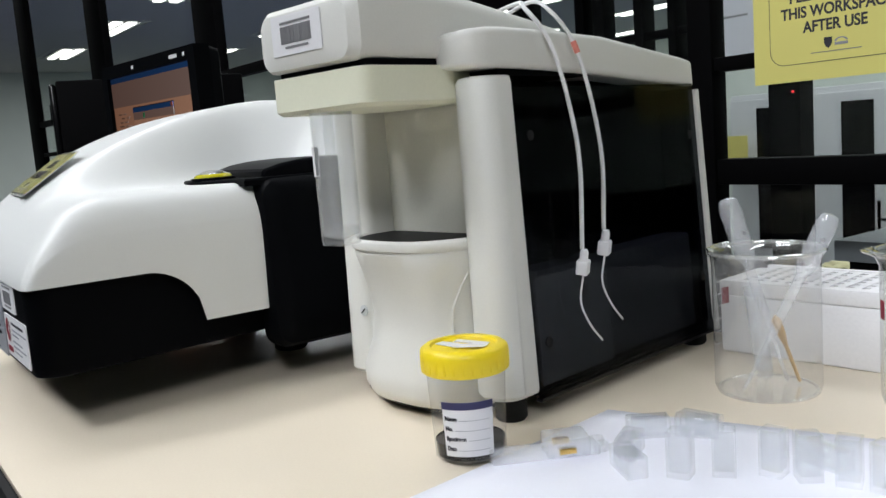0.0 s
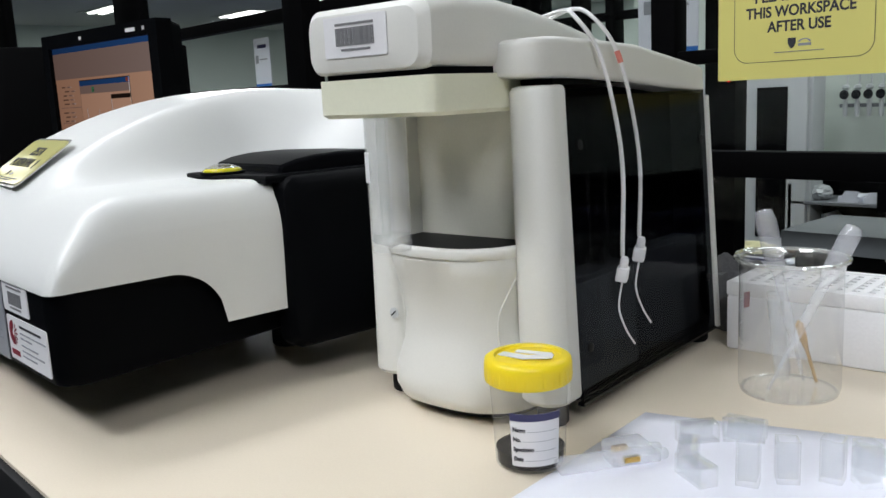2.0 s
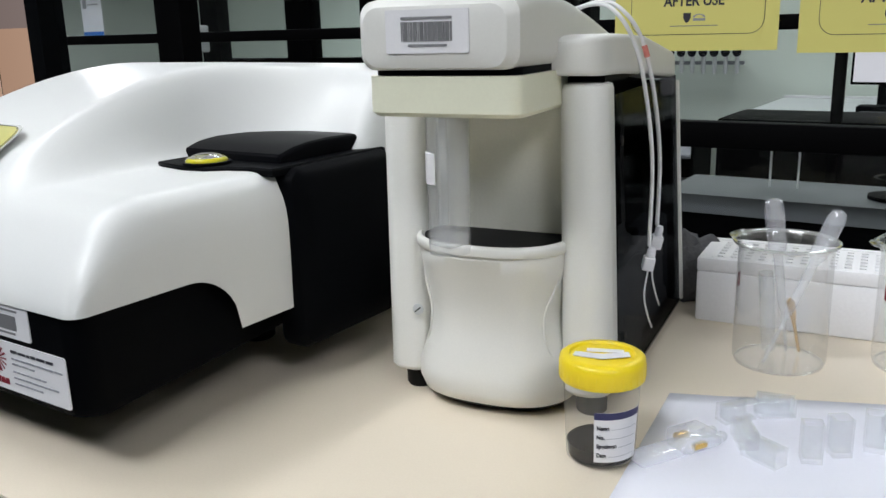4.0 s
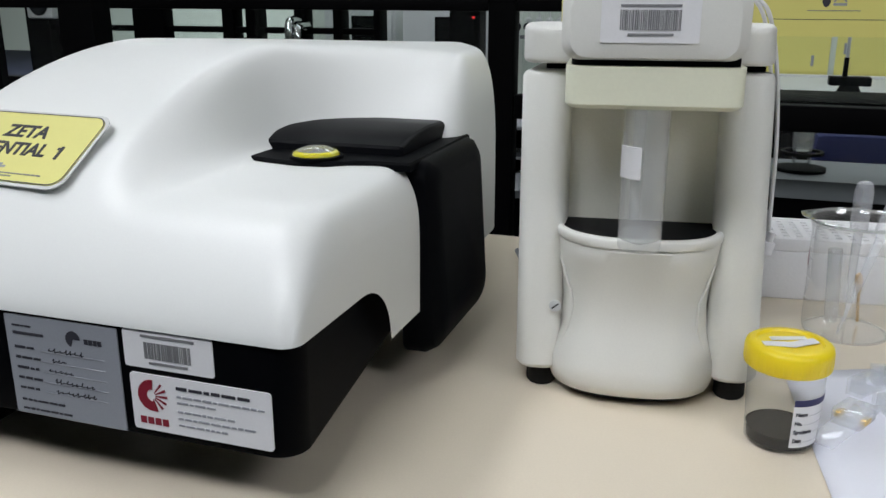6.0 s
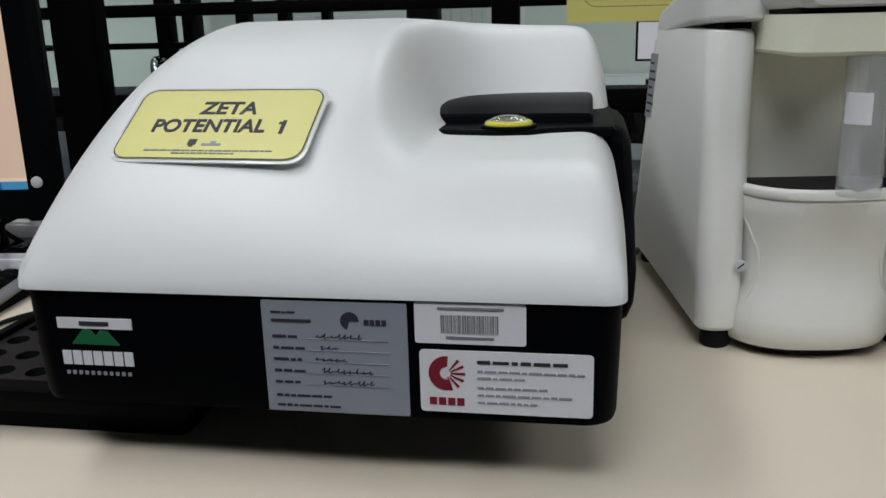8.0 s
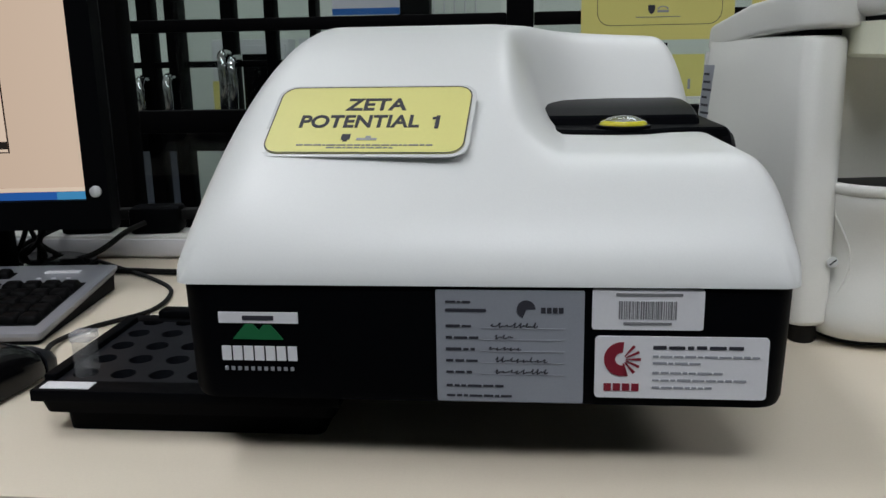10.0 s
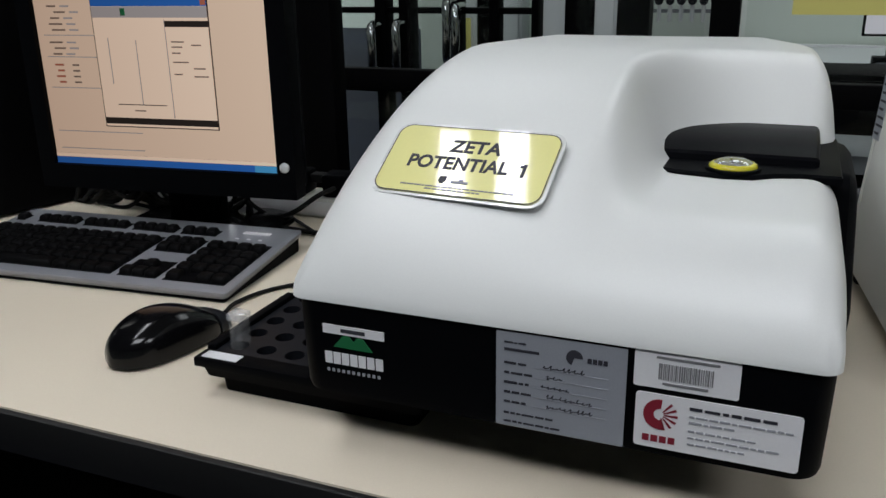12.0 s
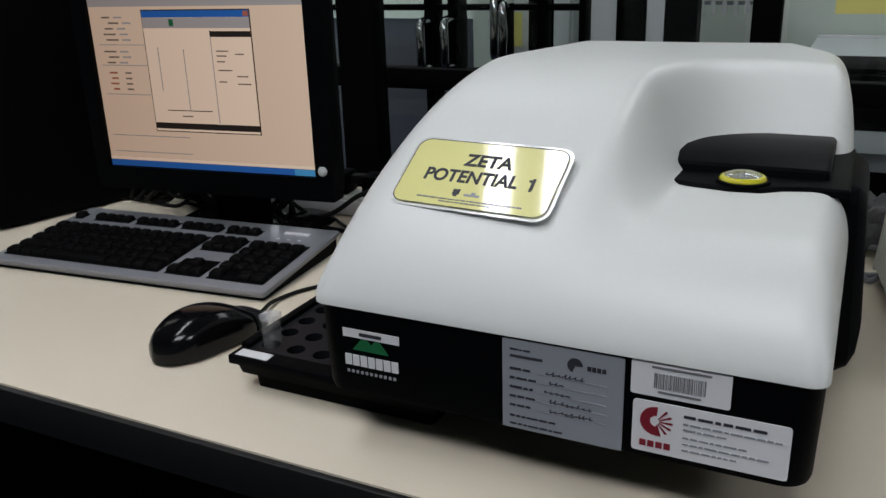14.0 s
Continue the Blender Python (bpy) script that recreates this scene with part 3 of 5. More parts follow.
    tagged(part("small_bar", bars([(-0.020 + i * 0.0036, -0.0182 + i * 0.0036, -0.0182, -0.0162) for i in range(11)], 0.0, 0.0006), PALEINK, bad, smooth=False), kind="stuff")
    return t


sizer()


def zeta_sign():
    # the plate leans with the slope of the cover
    br, tr, tl = Vector((-0.0085, 0.042, 0.1695)), Vector((-0.005, 0.0905, 0.2035)), Vector((-0.121, 0.0995, 0.2035))
    ex = (tr - tl).normalized()
    ey = (tr - br)
    ey = (ey - ex * ey.dot(ex)).normalized()
    ez = ex.cross(ey)
    mid = (br + tl) / 2
    m = Matrix((ex, ey, ez)).transposed().to_4x4()
    m.translation = mid + ez * 0.0020 + ex * 0.001 - ey * 0.001
    t = thing("instrument_sign", m, "laminated yellow sign stuck on the analyser cover", "sign")
    card("laminate", 0.1195, 0.0625, 0.0006, 0.010, FILM, t, Matrix(), "glossy clear laminate margin")
    card("plate", 0.115, 0.058, 0.0006, 0.009, YCARD, t, pose(0, 0, 0.0007))
    o, i = rrect(-0.0575, 0.0575, -0.029, 0.029, 0.009, 5), rrect(-0.0568, 0.0568, -0.0283, 0.0283, 0.0085, 5)
    bm = bmesh.new()
    vo, vi = [bm.verts.new((x, y, 0.0015)) for x, y in o], [bm.verts.new((x, y, 0.0015)) for x, y in i]
    for k in range(len(vo)):
        bm.faces.new((vo[k], vo[(k + 1) % len(vo)], vi[(k + 1) % len(vo)], vi[k]))
    part("border", bm, INK, t, smooth=False)
    words("lettering", "ZETA", 0.0145, INK, t, pose(0.0025, 0.0120, 0.0015), "bold black word", 1.0, 0.00035)
    words("lettering", "POTENTIAL", 0.0145, INK, t, pose(-0.0055, -0.0030, 0.0015), "bold black word", 0.93, 0.00035)
    part("numeral", bars([(0.0390, 0.0412, -0.0085, 0.0022), (0.0370, 0.0389, -0.0008, 0.0010)], 0.0013, 0.0004), INK, t, "black numeral one", smooth=False)
    part("crest", bars([(-0.0130, -0.0080, -0.0180, -0.0135), (-0.0118, -0.0092, -0.0195, -0.0180)], 0.0013, 0.0003), INK, t, smooth=False)
    part("emblem", bars([(-0.004, 0.0075, -0.0185, -0.0168), (0.001, 0.004, -0.0166, -0.0150)], 0.0013, 0.0003), PALEINK, t, smooth=False)
    part("small_print", bars(typed(-0.038, 0.040, -0.0230, 0.0010, 5) + typed(-0.020, 0.018, -0.0252, 0.0010, 6), 0.0013, 0.0003), BARINK, t, smooth=False)


zeta_sign()


# ---------------------------------------------------------------- titrator
TM = pose(0.307, 0.2465, 0, 0, 0, 7.6)


def titrator():
    t = thing("autotitrator", TM, "white benchtop titrator with black side panel", "lab instrument")
    z0, z1 = 0.017, 0.2305

    def lean(bm):
        """The case narrows towards its top and its rear."""
        for v in bm.verts:
            k = max(v.co.z - z0, 0) / 0.22
            back = max(v.co.y, 0) / 0.25
            v.co.x *= 1 - k * ((0.10 + 0.055 * back) if v.co.x > 0 else (-0.01 + 0.23 * back))
        return bm

    def column(u0, u1):
        rings = []
        for z, d in ((z0, 0.0025), (z0 + 0.003, 0.0), (z1 - 0.004, 0.0), (z1 - 0.001, 0.002), (z1, 0.005)):
            k = 0.004 * (z - z0) / (z1 - z0)
            wide = 0.016 if u0 > 0 else 0.0125
            o = rrect(u0 + d, u1 - d, -0.020 + d + k, 0.245 if u0 < 0 else 0.0125, wide if d == 0 else wide - 0.002, 8)
            if u0 > 0:
                o = [(x, y if y < 0.0 else 0.0125 if y > -0.003 else y) for x, y in o]
            rings.append([(x, y, z) for x, y in o])
        return lean(loft(rings))

    part("side_column", column(-0.0865, -0.054), WARM, t, "white side column", angle=35)
    part("side_column", column(0.0485, 0.085), WARM, t, "white side column", angle=35)
    part("back_wall", box(-0.0545, 0.0475, 0.012, 0.018, 0.02, 0.2285), BAYWALL, t, "sample bay wall, lightened for bounced light", smooth=False)
    part("roof_plate", lean(box(-0.072, 0.079, 0.005, 0.240, 0.2300, 0.2345)), BLACK, t, "black gap plate under the lid", smooth=False)
    # sample bay bowl, waisted in front
    rings = []
    for z, w, f in ((0.006, 0.052, -0.030), (0.009, 0.058, -0.038), (0.018, 0.0605, -0.043), (0.03, 0.060, -0.043), (0.05, 0.0535, -0.036), (0.07, 0.0515, -0.034), (0.09, 0.0535, -0.037), (0.105, 0.056, -0.042), (0.116, 0.0575, -0.0455), (0.1175, 0.0572, -0.0445), (0.119, 0.0585, -0.047), (0.1235, 0.0590, -0.0475), (0.1255, 0.0575, -0.0462), (0.1258, 0.0553, -0.044), (0.1235, 0.0535, -0.0425)):
        ring = []
        for i in range(41):
            a = math.pi * (i / 40) + math.pi
            c, s = math.cos(a), math.sin(a)
            e = 2 / 2.6
            ring.append((-0.0035 + w * math.copysign(abs(c) ** e, c), 0.012 + (f - 0.012) * abs(s) ** e, z))
        ring += [(w - 0.0035, 0.028, z), (-w - 0.0035, 0.028, z)]
        rings.append(ring)
    part("bowl", loft(rings), WARM, t, "rounded waisted white front bowl", angle=50)
    ring = rings[-1]
    part("drip_tray", loft([[(x, y, 0.119) for x, y, z in ring], [(x * 0.995, y, 0.1246) for x, y, z in ring]]), SATIN, t, "black drip tray", smooth=False)
    part("plinth", loft([[(x * 0.96, y * 0.93, 0.0025) for x, y, z in rings[0]], [(x * 0.97, y * 0.95, 0.0065) for x, y, z in rings[0]]]), RUBBER, t, smooth=False)
    # sensor block
    rings = []
    for z, d in ((0.2150, 0.0025), (0.2175, 0.0), (0.2395, 0.0)):
        rings.append([(x, y, z) for x, y in rrect(-0.055 + d, 0.047 - d, -0.087 + d, 0.011, 0.010, 6)])
    part("sensor_block", loft(rings), CREAM, t, "cream sensor block", angle=35)
    # black strip added for the shade in the gap between block and lid
    part("gap_shade", loft([[(x, y, z) for x, y in rrect(-0.052, 0.044, -0.083, 0.011, 0.009, 6)] for z in (0.2397, 0.2440)]), BLACK, t, "black strip for the shadow gap under the lid")
    # creases that sweep down both flanks of the bowl
    for side in (-1, 1):
        pts = []
        for z, k in ((0.1165, 0.12), (0.104, 0.22), (0.090, 0.34), (0.075, 0.44), (0.058, 0.44), (0.040, 0.34)):
            w = 0.0535 + 0.0035 * max((z - 0.075) / 0.04, 0) + 0.004 * max((0.06 - z) / 0.03, 0)
            f = -0.035 - 0.010 * max((z - 0.075) / 0.04, 0) - 0.006 * max((0.06 - z) / 0.03, 0)
            a = math.pi * k / 2
            c, q = math.cos(a) ** (2 / 2.6), math.sin(a) ** (2 / 2.6)
            pts.append((-0.0035 + side * (w - 0.0004) * c, 0.012 + (f + 0.0004 - 0.012) * q, z))
        part("crease", hose(pts, 0.0009, 8), WARM, t)
    # lid
    lid = bmesh.new()
    rings = []
    spine = [(-0.0925, -0.040, 0.026, 0.249, 0.272), (-0.0905, -0.053, 0.040, 0.2445, 0.280), (-0.085, -0.058, 0.046, 0.2430, 0.284), (-0.06, -0.059, 0.048, 0.2425, 0.2875), (-0.02, -0.059, 0.048, 0.242, 0.287), (0.02, -0.058, 0.047, 0.24, 0.283), (0.08, -0.055, 0.044, 0.238, 0.274), (0.15, -0.050, 0.04, 0.23, 0.262), (0.22, -0.045, 0.036, 0.225, 0.247), (0.246, -0.042, 0.034, 0.222, 0.241)]
    for v, a, b, lo, hi in spine:
        rings.append([(x, v, z) for x, z in rrect(a, b, lo, hi, 0.010 if v > -0.093 else 0.006, 5)])
    loft(rings, bm=lid)
    rings = []
    for v, a, b, lo, hi in ((-0.0225, -0.064, 0.058, 0.2390, 0.2550), (-0.022, -0.070, 0.064, 0.2372, 0.2572), (-0.019, -0.0775, 0.0725, 0.2360, 0.2590), (-0.013, -0.0830, 0.0790, 0.2354, 0.2602), (-0.003, -0.0862, 0.0832, 0.2350, 0.2610), (0.012, -0.087, 0.0848, 0.2348, 0.2612), (0.05, -0.087, 0.085, 0.2335, 0.2605), (0.12, -0.087, 0.085, 0.2295, 0.258), (0.235, -0.086, 0.085, 0.2195, 0.2435), (0.248, -0.0845, 0.0835, 0.2188, 0.2415), (0.251, -0.082, 0.081, 0.2205, 0.2395)):
        rings.append([(x, v, z) for x, z in rrect(a, b, lo, hi, min(0.0042, (hi - lo) * 0.45), 5)])
    lean_lid = lean(loft(rings))
    join(lid, lean_lid)
    part("lid", lid, WARM, t, "white swept lid", angle=28)
    lab = card("barcode_label", 0.054, 0.025, 0.0006, 0.001, LABEL, t, pose(-0.009, -0.0927, 0.2655, 90, 0, 0), "white asset label with a barcode")
    rnd = random.Random(9)
    codes, x = [], -0.0165
    while x < 0.0165:
        w = rnd.choice((0.0004, 0.0006, 0.0009))
        codes.append((x, x + w, -0.0055, 0.0055))
        x += w + rnd.choice((0.0002, 0.0003, 0.0005))
    tagged(part("barcode", bars(codes, 0.0006), BARINK, lab, smooth=False), kind="stuff")
    part("print", bars([(-0.0165, 0.0165, 0.0070, 0.0084), (-0.012, 0.013, -0.0086, -0.0072)], 0.0006), BARINK, lab, smooth=False)
    # flank: smoked acrylic over a dark interior
    part("interior_wall", lean(box(0.049, 0.0515, 0.013, 0.240, 0.018, 0.228)), BLACK, t, smooth=False)
    part("interior_floor", box(0.052, 0.080, 0.013, 0.243, 0.014, 0.018), BLACK, t, smooth=False)
    part("reagent_bay", lean(box(0.053, 0.077, 0.028, 0.232, 0.0185, 0.098, 0.003)), GREYTOP, t, "dark grey reagent bay behind the acrylic")
    part("interior_back", lean(box(0.052, 0.081, 0.2375, 0.2430, 0.0185, 0.218)), BLACK, t, smooth=False)
    part("reagent_carrier", lean(box(0.0775, 0.0805, 0.022, 0.105, 0.0186, 0.094, 0.001)), STEEL, t, "grey carrier")
    for v in (0.09, 0.12):
        part("pump_knob", lathe([(0.007, 0.0), (0.007, 0.008), (0.005, 0.009)], 16), RUBBER, t).matrix_local = pose(0.068, v - 0.03, 0.108, 0, 90, 0)
    g = part("side_pane", lean(box(0.0825, 0.0850, 0.0128, 0.2440, 0.013, 0.222)), SMOKE, t, "glossy smoked acrylic side panel", smooth=False)
    g.visible_shadow = False
    part("pane_trim", box(0.0805, 0.0857, 0.0125, 0.245, 0.0105, 0.0128), GLOSSBLACK, t, smooth=False)
    part("rear_panel", lean(loft([[(x, y, z) for x, y in rrect(-0.0855, 0.0875, 0.2457, 0.2520, 0.002, 3)] for z in (0.012, 0.217)])), WARM, t, "white rear panel")
    for v, z in ((0.232, 0.06), (0.232, 0.18), (0.025, 0.05), (0.025, 0.19)):
        part("panel_screw", lathe([(0.0035, 0), (0.0035, 0.001), (0.002, 0.0015)], 12), RUBBER, t).matrix_local = pose(0.0852 * (1 - (z - z0) / 0.22 * (0.10 + 0.055 * v / 0.25)), v, z, 0, 87, 0)
    for u, v in ((-0.068, 0.0), (0.068, 0.0), (-0.068, 0.228), (0.070, 0.236)):
        part("foot", lathe([(0.0095, 0.0), (0.011, 0.002), (0.011, 0.0175)], 20, u, v), RUBBER, t)
    s = part("screw_cap", lathe([(0.0042, 0), (0.0042, 0.0009), (0.003, 0.0012)], 20), STEEL, t)
    s.matrix_local = pose(-0.0585, -0.0198, 0.067, 90, 0, 0)
    part("slot", box(-0.003, 0.003, -0.0005, 0.0005, 0.0011, 0.0015), RUBBER, s, smooth=False).matrix_local = pose(0, 0, 0, 0, 0, 40)
    side = card("side_label", 0.024, 0.060, 0.0005, 0.001, GREY, t, pose(-0.0757, 0.222, 0.175, 86, 0, -85), "pale blue-grey side label")
    part("print", bars([(-0.009, 0.002 + 0.004 * (k % 3), 0.02 - k * 0.0075, 0.0222 - k * 0.0075) for k in range(7)], 0.0005), INK, side, smooth=False)
    # sample tube under the sensor block
    tb = part("sample_tube", lathe([(0.0, 0.1262), (0.0128, 0.1285), (0.0134, 0.134), (0.0138, 0.2148), (0.0128, 0.2148), (0.0124, 0.135), (0.0, 0.1300)], 32, -0.006, -0.074), TUBEP, t, "clear plastic sample tube")
    tb.visible_shadow = False
    part("paper_label", lathe([(0.0140, 0.174), (0.0142, 0.174), (0.0142, 0.193), (0.0140, 0.193)], 16, -0.006, -0.074, 70), LABEL, tb).matrix_local = Matrix.Translation((-0.006, -0.074, 0)) @ pose(0, 0, 0, 0, 0, 190) @ Matrix.Translation((0.006, 0.074, 0))
    part("probe", lathe([(0.0, 0.136), (0.003, 0.138), (0.0035, 0.17), (0.0035, 0.2148)], 12, -0.010, -0.074), TUBEP, tb)
    part("residue", lathe([(0.0, 0.1303), (0.0118, 0.1345), (0.0121, 0.1395), (0.0, 0.1397)], 24, -0.006, -0.074), TUBEP, tb)
    # two fluid lines over the lid and down the flank
    for k, (v, zc) in enumerate(((0.080, 0.108), (0.054, 0.098))):
        ln = part("fluid_line", hose([(0.02, 0.06 - 0.02 * k, 0.272), (0.05, 0.052 - 0.015 * k + 0.015, 0.283 - 0.002 * k), (0.070, v - 0.016, 0.274), (0.0810, v - 0.006, 0.252), (0.0885, v, 0.215), (0.0930, v + 0.004, 0.17), (0.0935, v + 0.001, zc + 0.012)], 0.0015, 8), TUBEW, t, "white flexible tube")
        part("connector", box(-0.0042, 0.0042, -0.0042, 0.0042, -0.006, 0.0045, 0.0012), LABEL, ln, "white push connector").matrix_local = pose(0.0935, v + 0.001, zc, 8, 10, 20)
        part("collar", lathe([(0.003, 0.0045), (0.003, 0.010), (0.0022, 0.012)], 12), LABEL, ln).matrix_local = pose(0.0935, v + 0.001, zc, 8, 10, 20)
        part("tail", hose([(0.0932, v + 0.001, zc - 0.006), (0.0915, v - 0.001, zc - 0.025), (0.093, v + 0.006, zc - 0.042), (0.094, v + 0.018, zc - 0.056)], 0.0007, 6), TUBEW, ln, "thin clear tail")
        if k == 0:
            part("sleeve", hose([(0.0810, v - 0.006, 0.252), (0.0821, v - 0.005, 0.248), (0.0830, v - 0.004, 0.244)], 0.0021, 8), SALMON, ln, "salmon marker sleeve")


titrator()


# ---------------------------------------------------------------- things on the bench by the titrator
def specimen_cup():
    t = thing("specimen_cup", pose(0.4062, 0.1955, 0, 0, 0, 20), "yellow-capped specimen cup with dark liquid on the bench", "specimen cup")
    t.scale = (1, 1, 0.93)
    wall = lathe([(0.0, 0.0015), (0.0195, 0.0015), (0.0215, 0.003), (0.0240, 0.0605)], 48)
    bmesh.ops.delete(wall, geom=[f for f in wall.faces if len(f.verts) > 8], context="FACES_ONLY")
    b = part("cup", wall, CLOUDY, t, "cloudy plastic cup")
    b.visible_shadow = False
    part("liquid", lathe([(0.0, 0.0033), (0.0203, 0.0036), (0.02075, 0.0112), (0.0212, 0.0128), (0.0204, 0.0118), (0.0, 0.0114)], 40), LIQUID, t, "black liquid")
    cap = part("cap", lathe([(0.0, 0.0738), (0.0195, 0.0738), (0.0205, 0.0755), (0.0235, 0.0755), (0.0262, 0.0735), (0.0268, 0.070), (0.0266, 0.0595), (0.0256, 0.0585), (0.0246, 0.059), (0.0246, 0.0715), (0.0, 0.0718)], 64), LID, t, "yellow screw cap", angle=50)
    for a in range(0, 360, 12):
        part("grip_rib", box(0.0262, 0.02685, -0.0006, 0.0006, 0.061, 0.0695), LID, cap, smooth=False).matrix_local = pose(0, 0, 0, 0, 0, a)
    part("tape", loft([[(x, y, z + 0.0745 + 0.0012 * math.sin(x * 150)) for x, y in ((-0.018, -0.004), (0.0, -0.009), (0.017, -0.004), (0.016, 0.003), (0.0, -0.001), (-0.017, 0.003))] for z in (0.0, 0.0006)]), LABEL, t, "white tape strip")
    part("tape", box(-0.010, 0.013, 0.004, 0.009, 0.0740, 0.0748, 0.0002), LABEL, t)

    def patch(name, a0, a1, z0, z1, mt, parent, off):
        bm = bmesh.new()
        n = 14
        lo, hi = [], []
        for i in range(n + 1):
            a = radians(a0 + (a1 - a0) * i / n)
            for z, row in ((z0, lo), (z1, hi)):
                r = 0.0215 + 0.0023 * (z - 0.003) / 0.0525 + off
                row.append(bm.verts.new((r * math.cos(a), r * math.sin(a), z)))
        for i in range(n):
            bm.faces.new((lo[i], lo[i + 1], hi[i + 1], hi[i]))
        return part(name, bm, mt, parent)

    lab = patch("label", -98, -20, 0.0075, 0.0435, LABEL, t, 0.0004)
    lab["label"] = "white form label with a navy heading"
    patch("heading", -98, -20, 0.0385, 0.0435, NAVY, lab, 0.0007)
    for k, (text, w) in enumerate((("Name", 19), ("No.", 12), ("Specimen", 31), ("Date", 15))):
        ob = words("lettering", text, 0.0040, INK, lab, Matrix(), "", 1.0, 0.00012)
        ob.matrix_local = Matrix()
        wide = max(v.co.x for v in ob.data.vertices)
        for v in ob.data.vertices:
            a = radians(-94 + w * 0.5 * (1 + v.co.x / wide))
            z = 0.0325 - 0.0066 * k + v.co.y
            r = 0.0215 + 0.0023 * (z - 0.003) / 0.0525 + 0.0007 + v.co.z
            v.co = (r * math.cos(a), r * math.sin(a), z)
        patch("rule", -94 + w + 3, -26, 0.0313 - 0.0066 * k, 0.0316 - 0.0066 * k, PALEINK, lab, 0.0007)


specimen_cup()


def beaker(name, x, y, r, h, label, rot=0.0):
    t = thing(name, pose(x, y, 0, 0, 0, rot), label, "beaker", "glass beakers")
    prof = [(0.0, 0.0008), (r - 0.006, 0.0008), (r - 0.0015, 0.002), (r, 0.007), (r, h - 0.010), (r + 0.0008, h - 0.004), (r + 0.0035, h - 0.0012), (r + 0.0038, h), (r + 0.0022, h + 0.0008), (r + 0.0002, h - 0.002), (r - 0.0008, h - 0.006)]
    bm = lathe(prof, 72)
    bmesh.ops.delete(bm, geom=[f for f in bm.faces if len(f.verts) > 8], context="FACES_ONLY")
    for v in bm.verts:
        if v.co.z > h - 0.012 and v.co.x < -r * 0.93:
            k = (v.co.z - h + 0.012) / 0.012
            v.co.x -= 0.003 * k * max(0, (-v.co.x / r - 0.93) / 0.07)
    g = part("vessel", bm, GLASS, t, "clear glass vessel with a rolled rim")
    rim = part("rolled_rim", lathe([(r + 0.0030 + 0.0014 * math.cos(a), h - 0.0006 + 0.0014 * math.sin(a)) for a in [math.tau * k / 8 for k in range(9)]], 72), RIMGLASS, t, "thick rolled glass rim")
    foot = part("base_ring", lathe([(r - 0.0030 + 0.0012 * math.cos(a), 0.0025 + 0.0012 * math.sin(a)) for a in [math.tau * k / 8 for k in range(9)]], 72), GLASS, t)
    rim.visible_shadow = foot.visible_shadow = False
    g.visible_shadow = False
    marks = bmesh.new()
    for k in range(6):
        lathe([(r + 0.0002, 0.03 + k * 0.009), (r + 0.0003, 0.03 + k * 0.009), (r + 0.0003, 0.0306 + k * 0.009), (r + 0.0002, 0.0306 + k * 0.009)], 6, 0, 0, 14 if k % 2 else 22, marks)
    bmesh.ops.rotate(marks, cent=(0, 0, 0), matrix=Matrix.Rotation(radians(200), 3, "Z"), verts=marks.verts)
    part("graduation", marks, LABEL, t, "white graduation marks")
    red = part("red_mark", lathe([(r + 0.0002, 0.058), (r + 0.0004, 0.058), (r + 0.0004, 0.070), (r + 0.0002, 0.070)], 4, 0, 0, 12), RED, t, "dark red printed mark")
    red.matrix_local = pose(0, 0, 0, 0, 0, 188)
    return t


beaker("glass_beaker", 0.468, 0.412, 0.0355, 0.101, "clear glass beaker holding pipettes, on the bench", -20)
beaker("glass_beaker", 0.566, 0.452, 0.0355, 0.101, "empty clear glass beaker beside the foam rack", 30)


def pipette(foot, head):
    f, h = Vector(foot), Vector(head)
    t = thing("transfer_pipette", look(f, h) @ pose(0, 0, 0, 180, 0, 0), "clear plastic transfer pipette standing in the beaker", "pipette", "pipettes in the beaker")
    n = (h - f).length
    prof = [(0.0, 0.0), (0.0012, 0.0), (0.0016, n * 0.28), (0.0032, n * 0.33), (0.0036, n * 0.66), (0.0068, n * 0.70), (0.0072, n * 0.94), (0.0058, n * 0.985), (0.0, n)]
    g = part("bulb_and_stem", lathe(prof, 24), MILKY, t)
    g.visible_shadow = False


pipette((0.470, 0.432, 0.004), (0.463, 0.378, 0.139))
pipette((0.460, 0.396, 0.004), (0.501, 0.440, 0.123))


def swab():
    t = thing("wooden_stick", look((0.480, 0.432, 0.004), (0.473, 0.413, 0.056)) @ pose(0, 0, 0, 180, 0, 0), "stained wooden stick inside the beaker", "stick")
    part("stick", lathe([(0.0, 0.0), (0.0012, 0.001), (0.0014, 0.030), (0.0030, 0.040), (0.0030, 0.051), (0.0, 0.055)], 12), WOOD, t)
    t = thing("sample_tube", pose(0.458, 0.425, 0.0025, 6, -4, 0), "small clear test tube inside the beaker", "tube")
    part("wall", lathe([(0.0, 0.0), (0.005, 0.003), (0.006, 0.01), (0.006, 0.07), (0.0053, 0.07), (0.0053, 0.01), (0.0, 0.004)], 20), CLEARP, t).visible_shadow = False


swab()


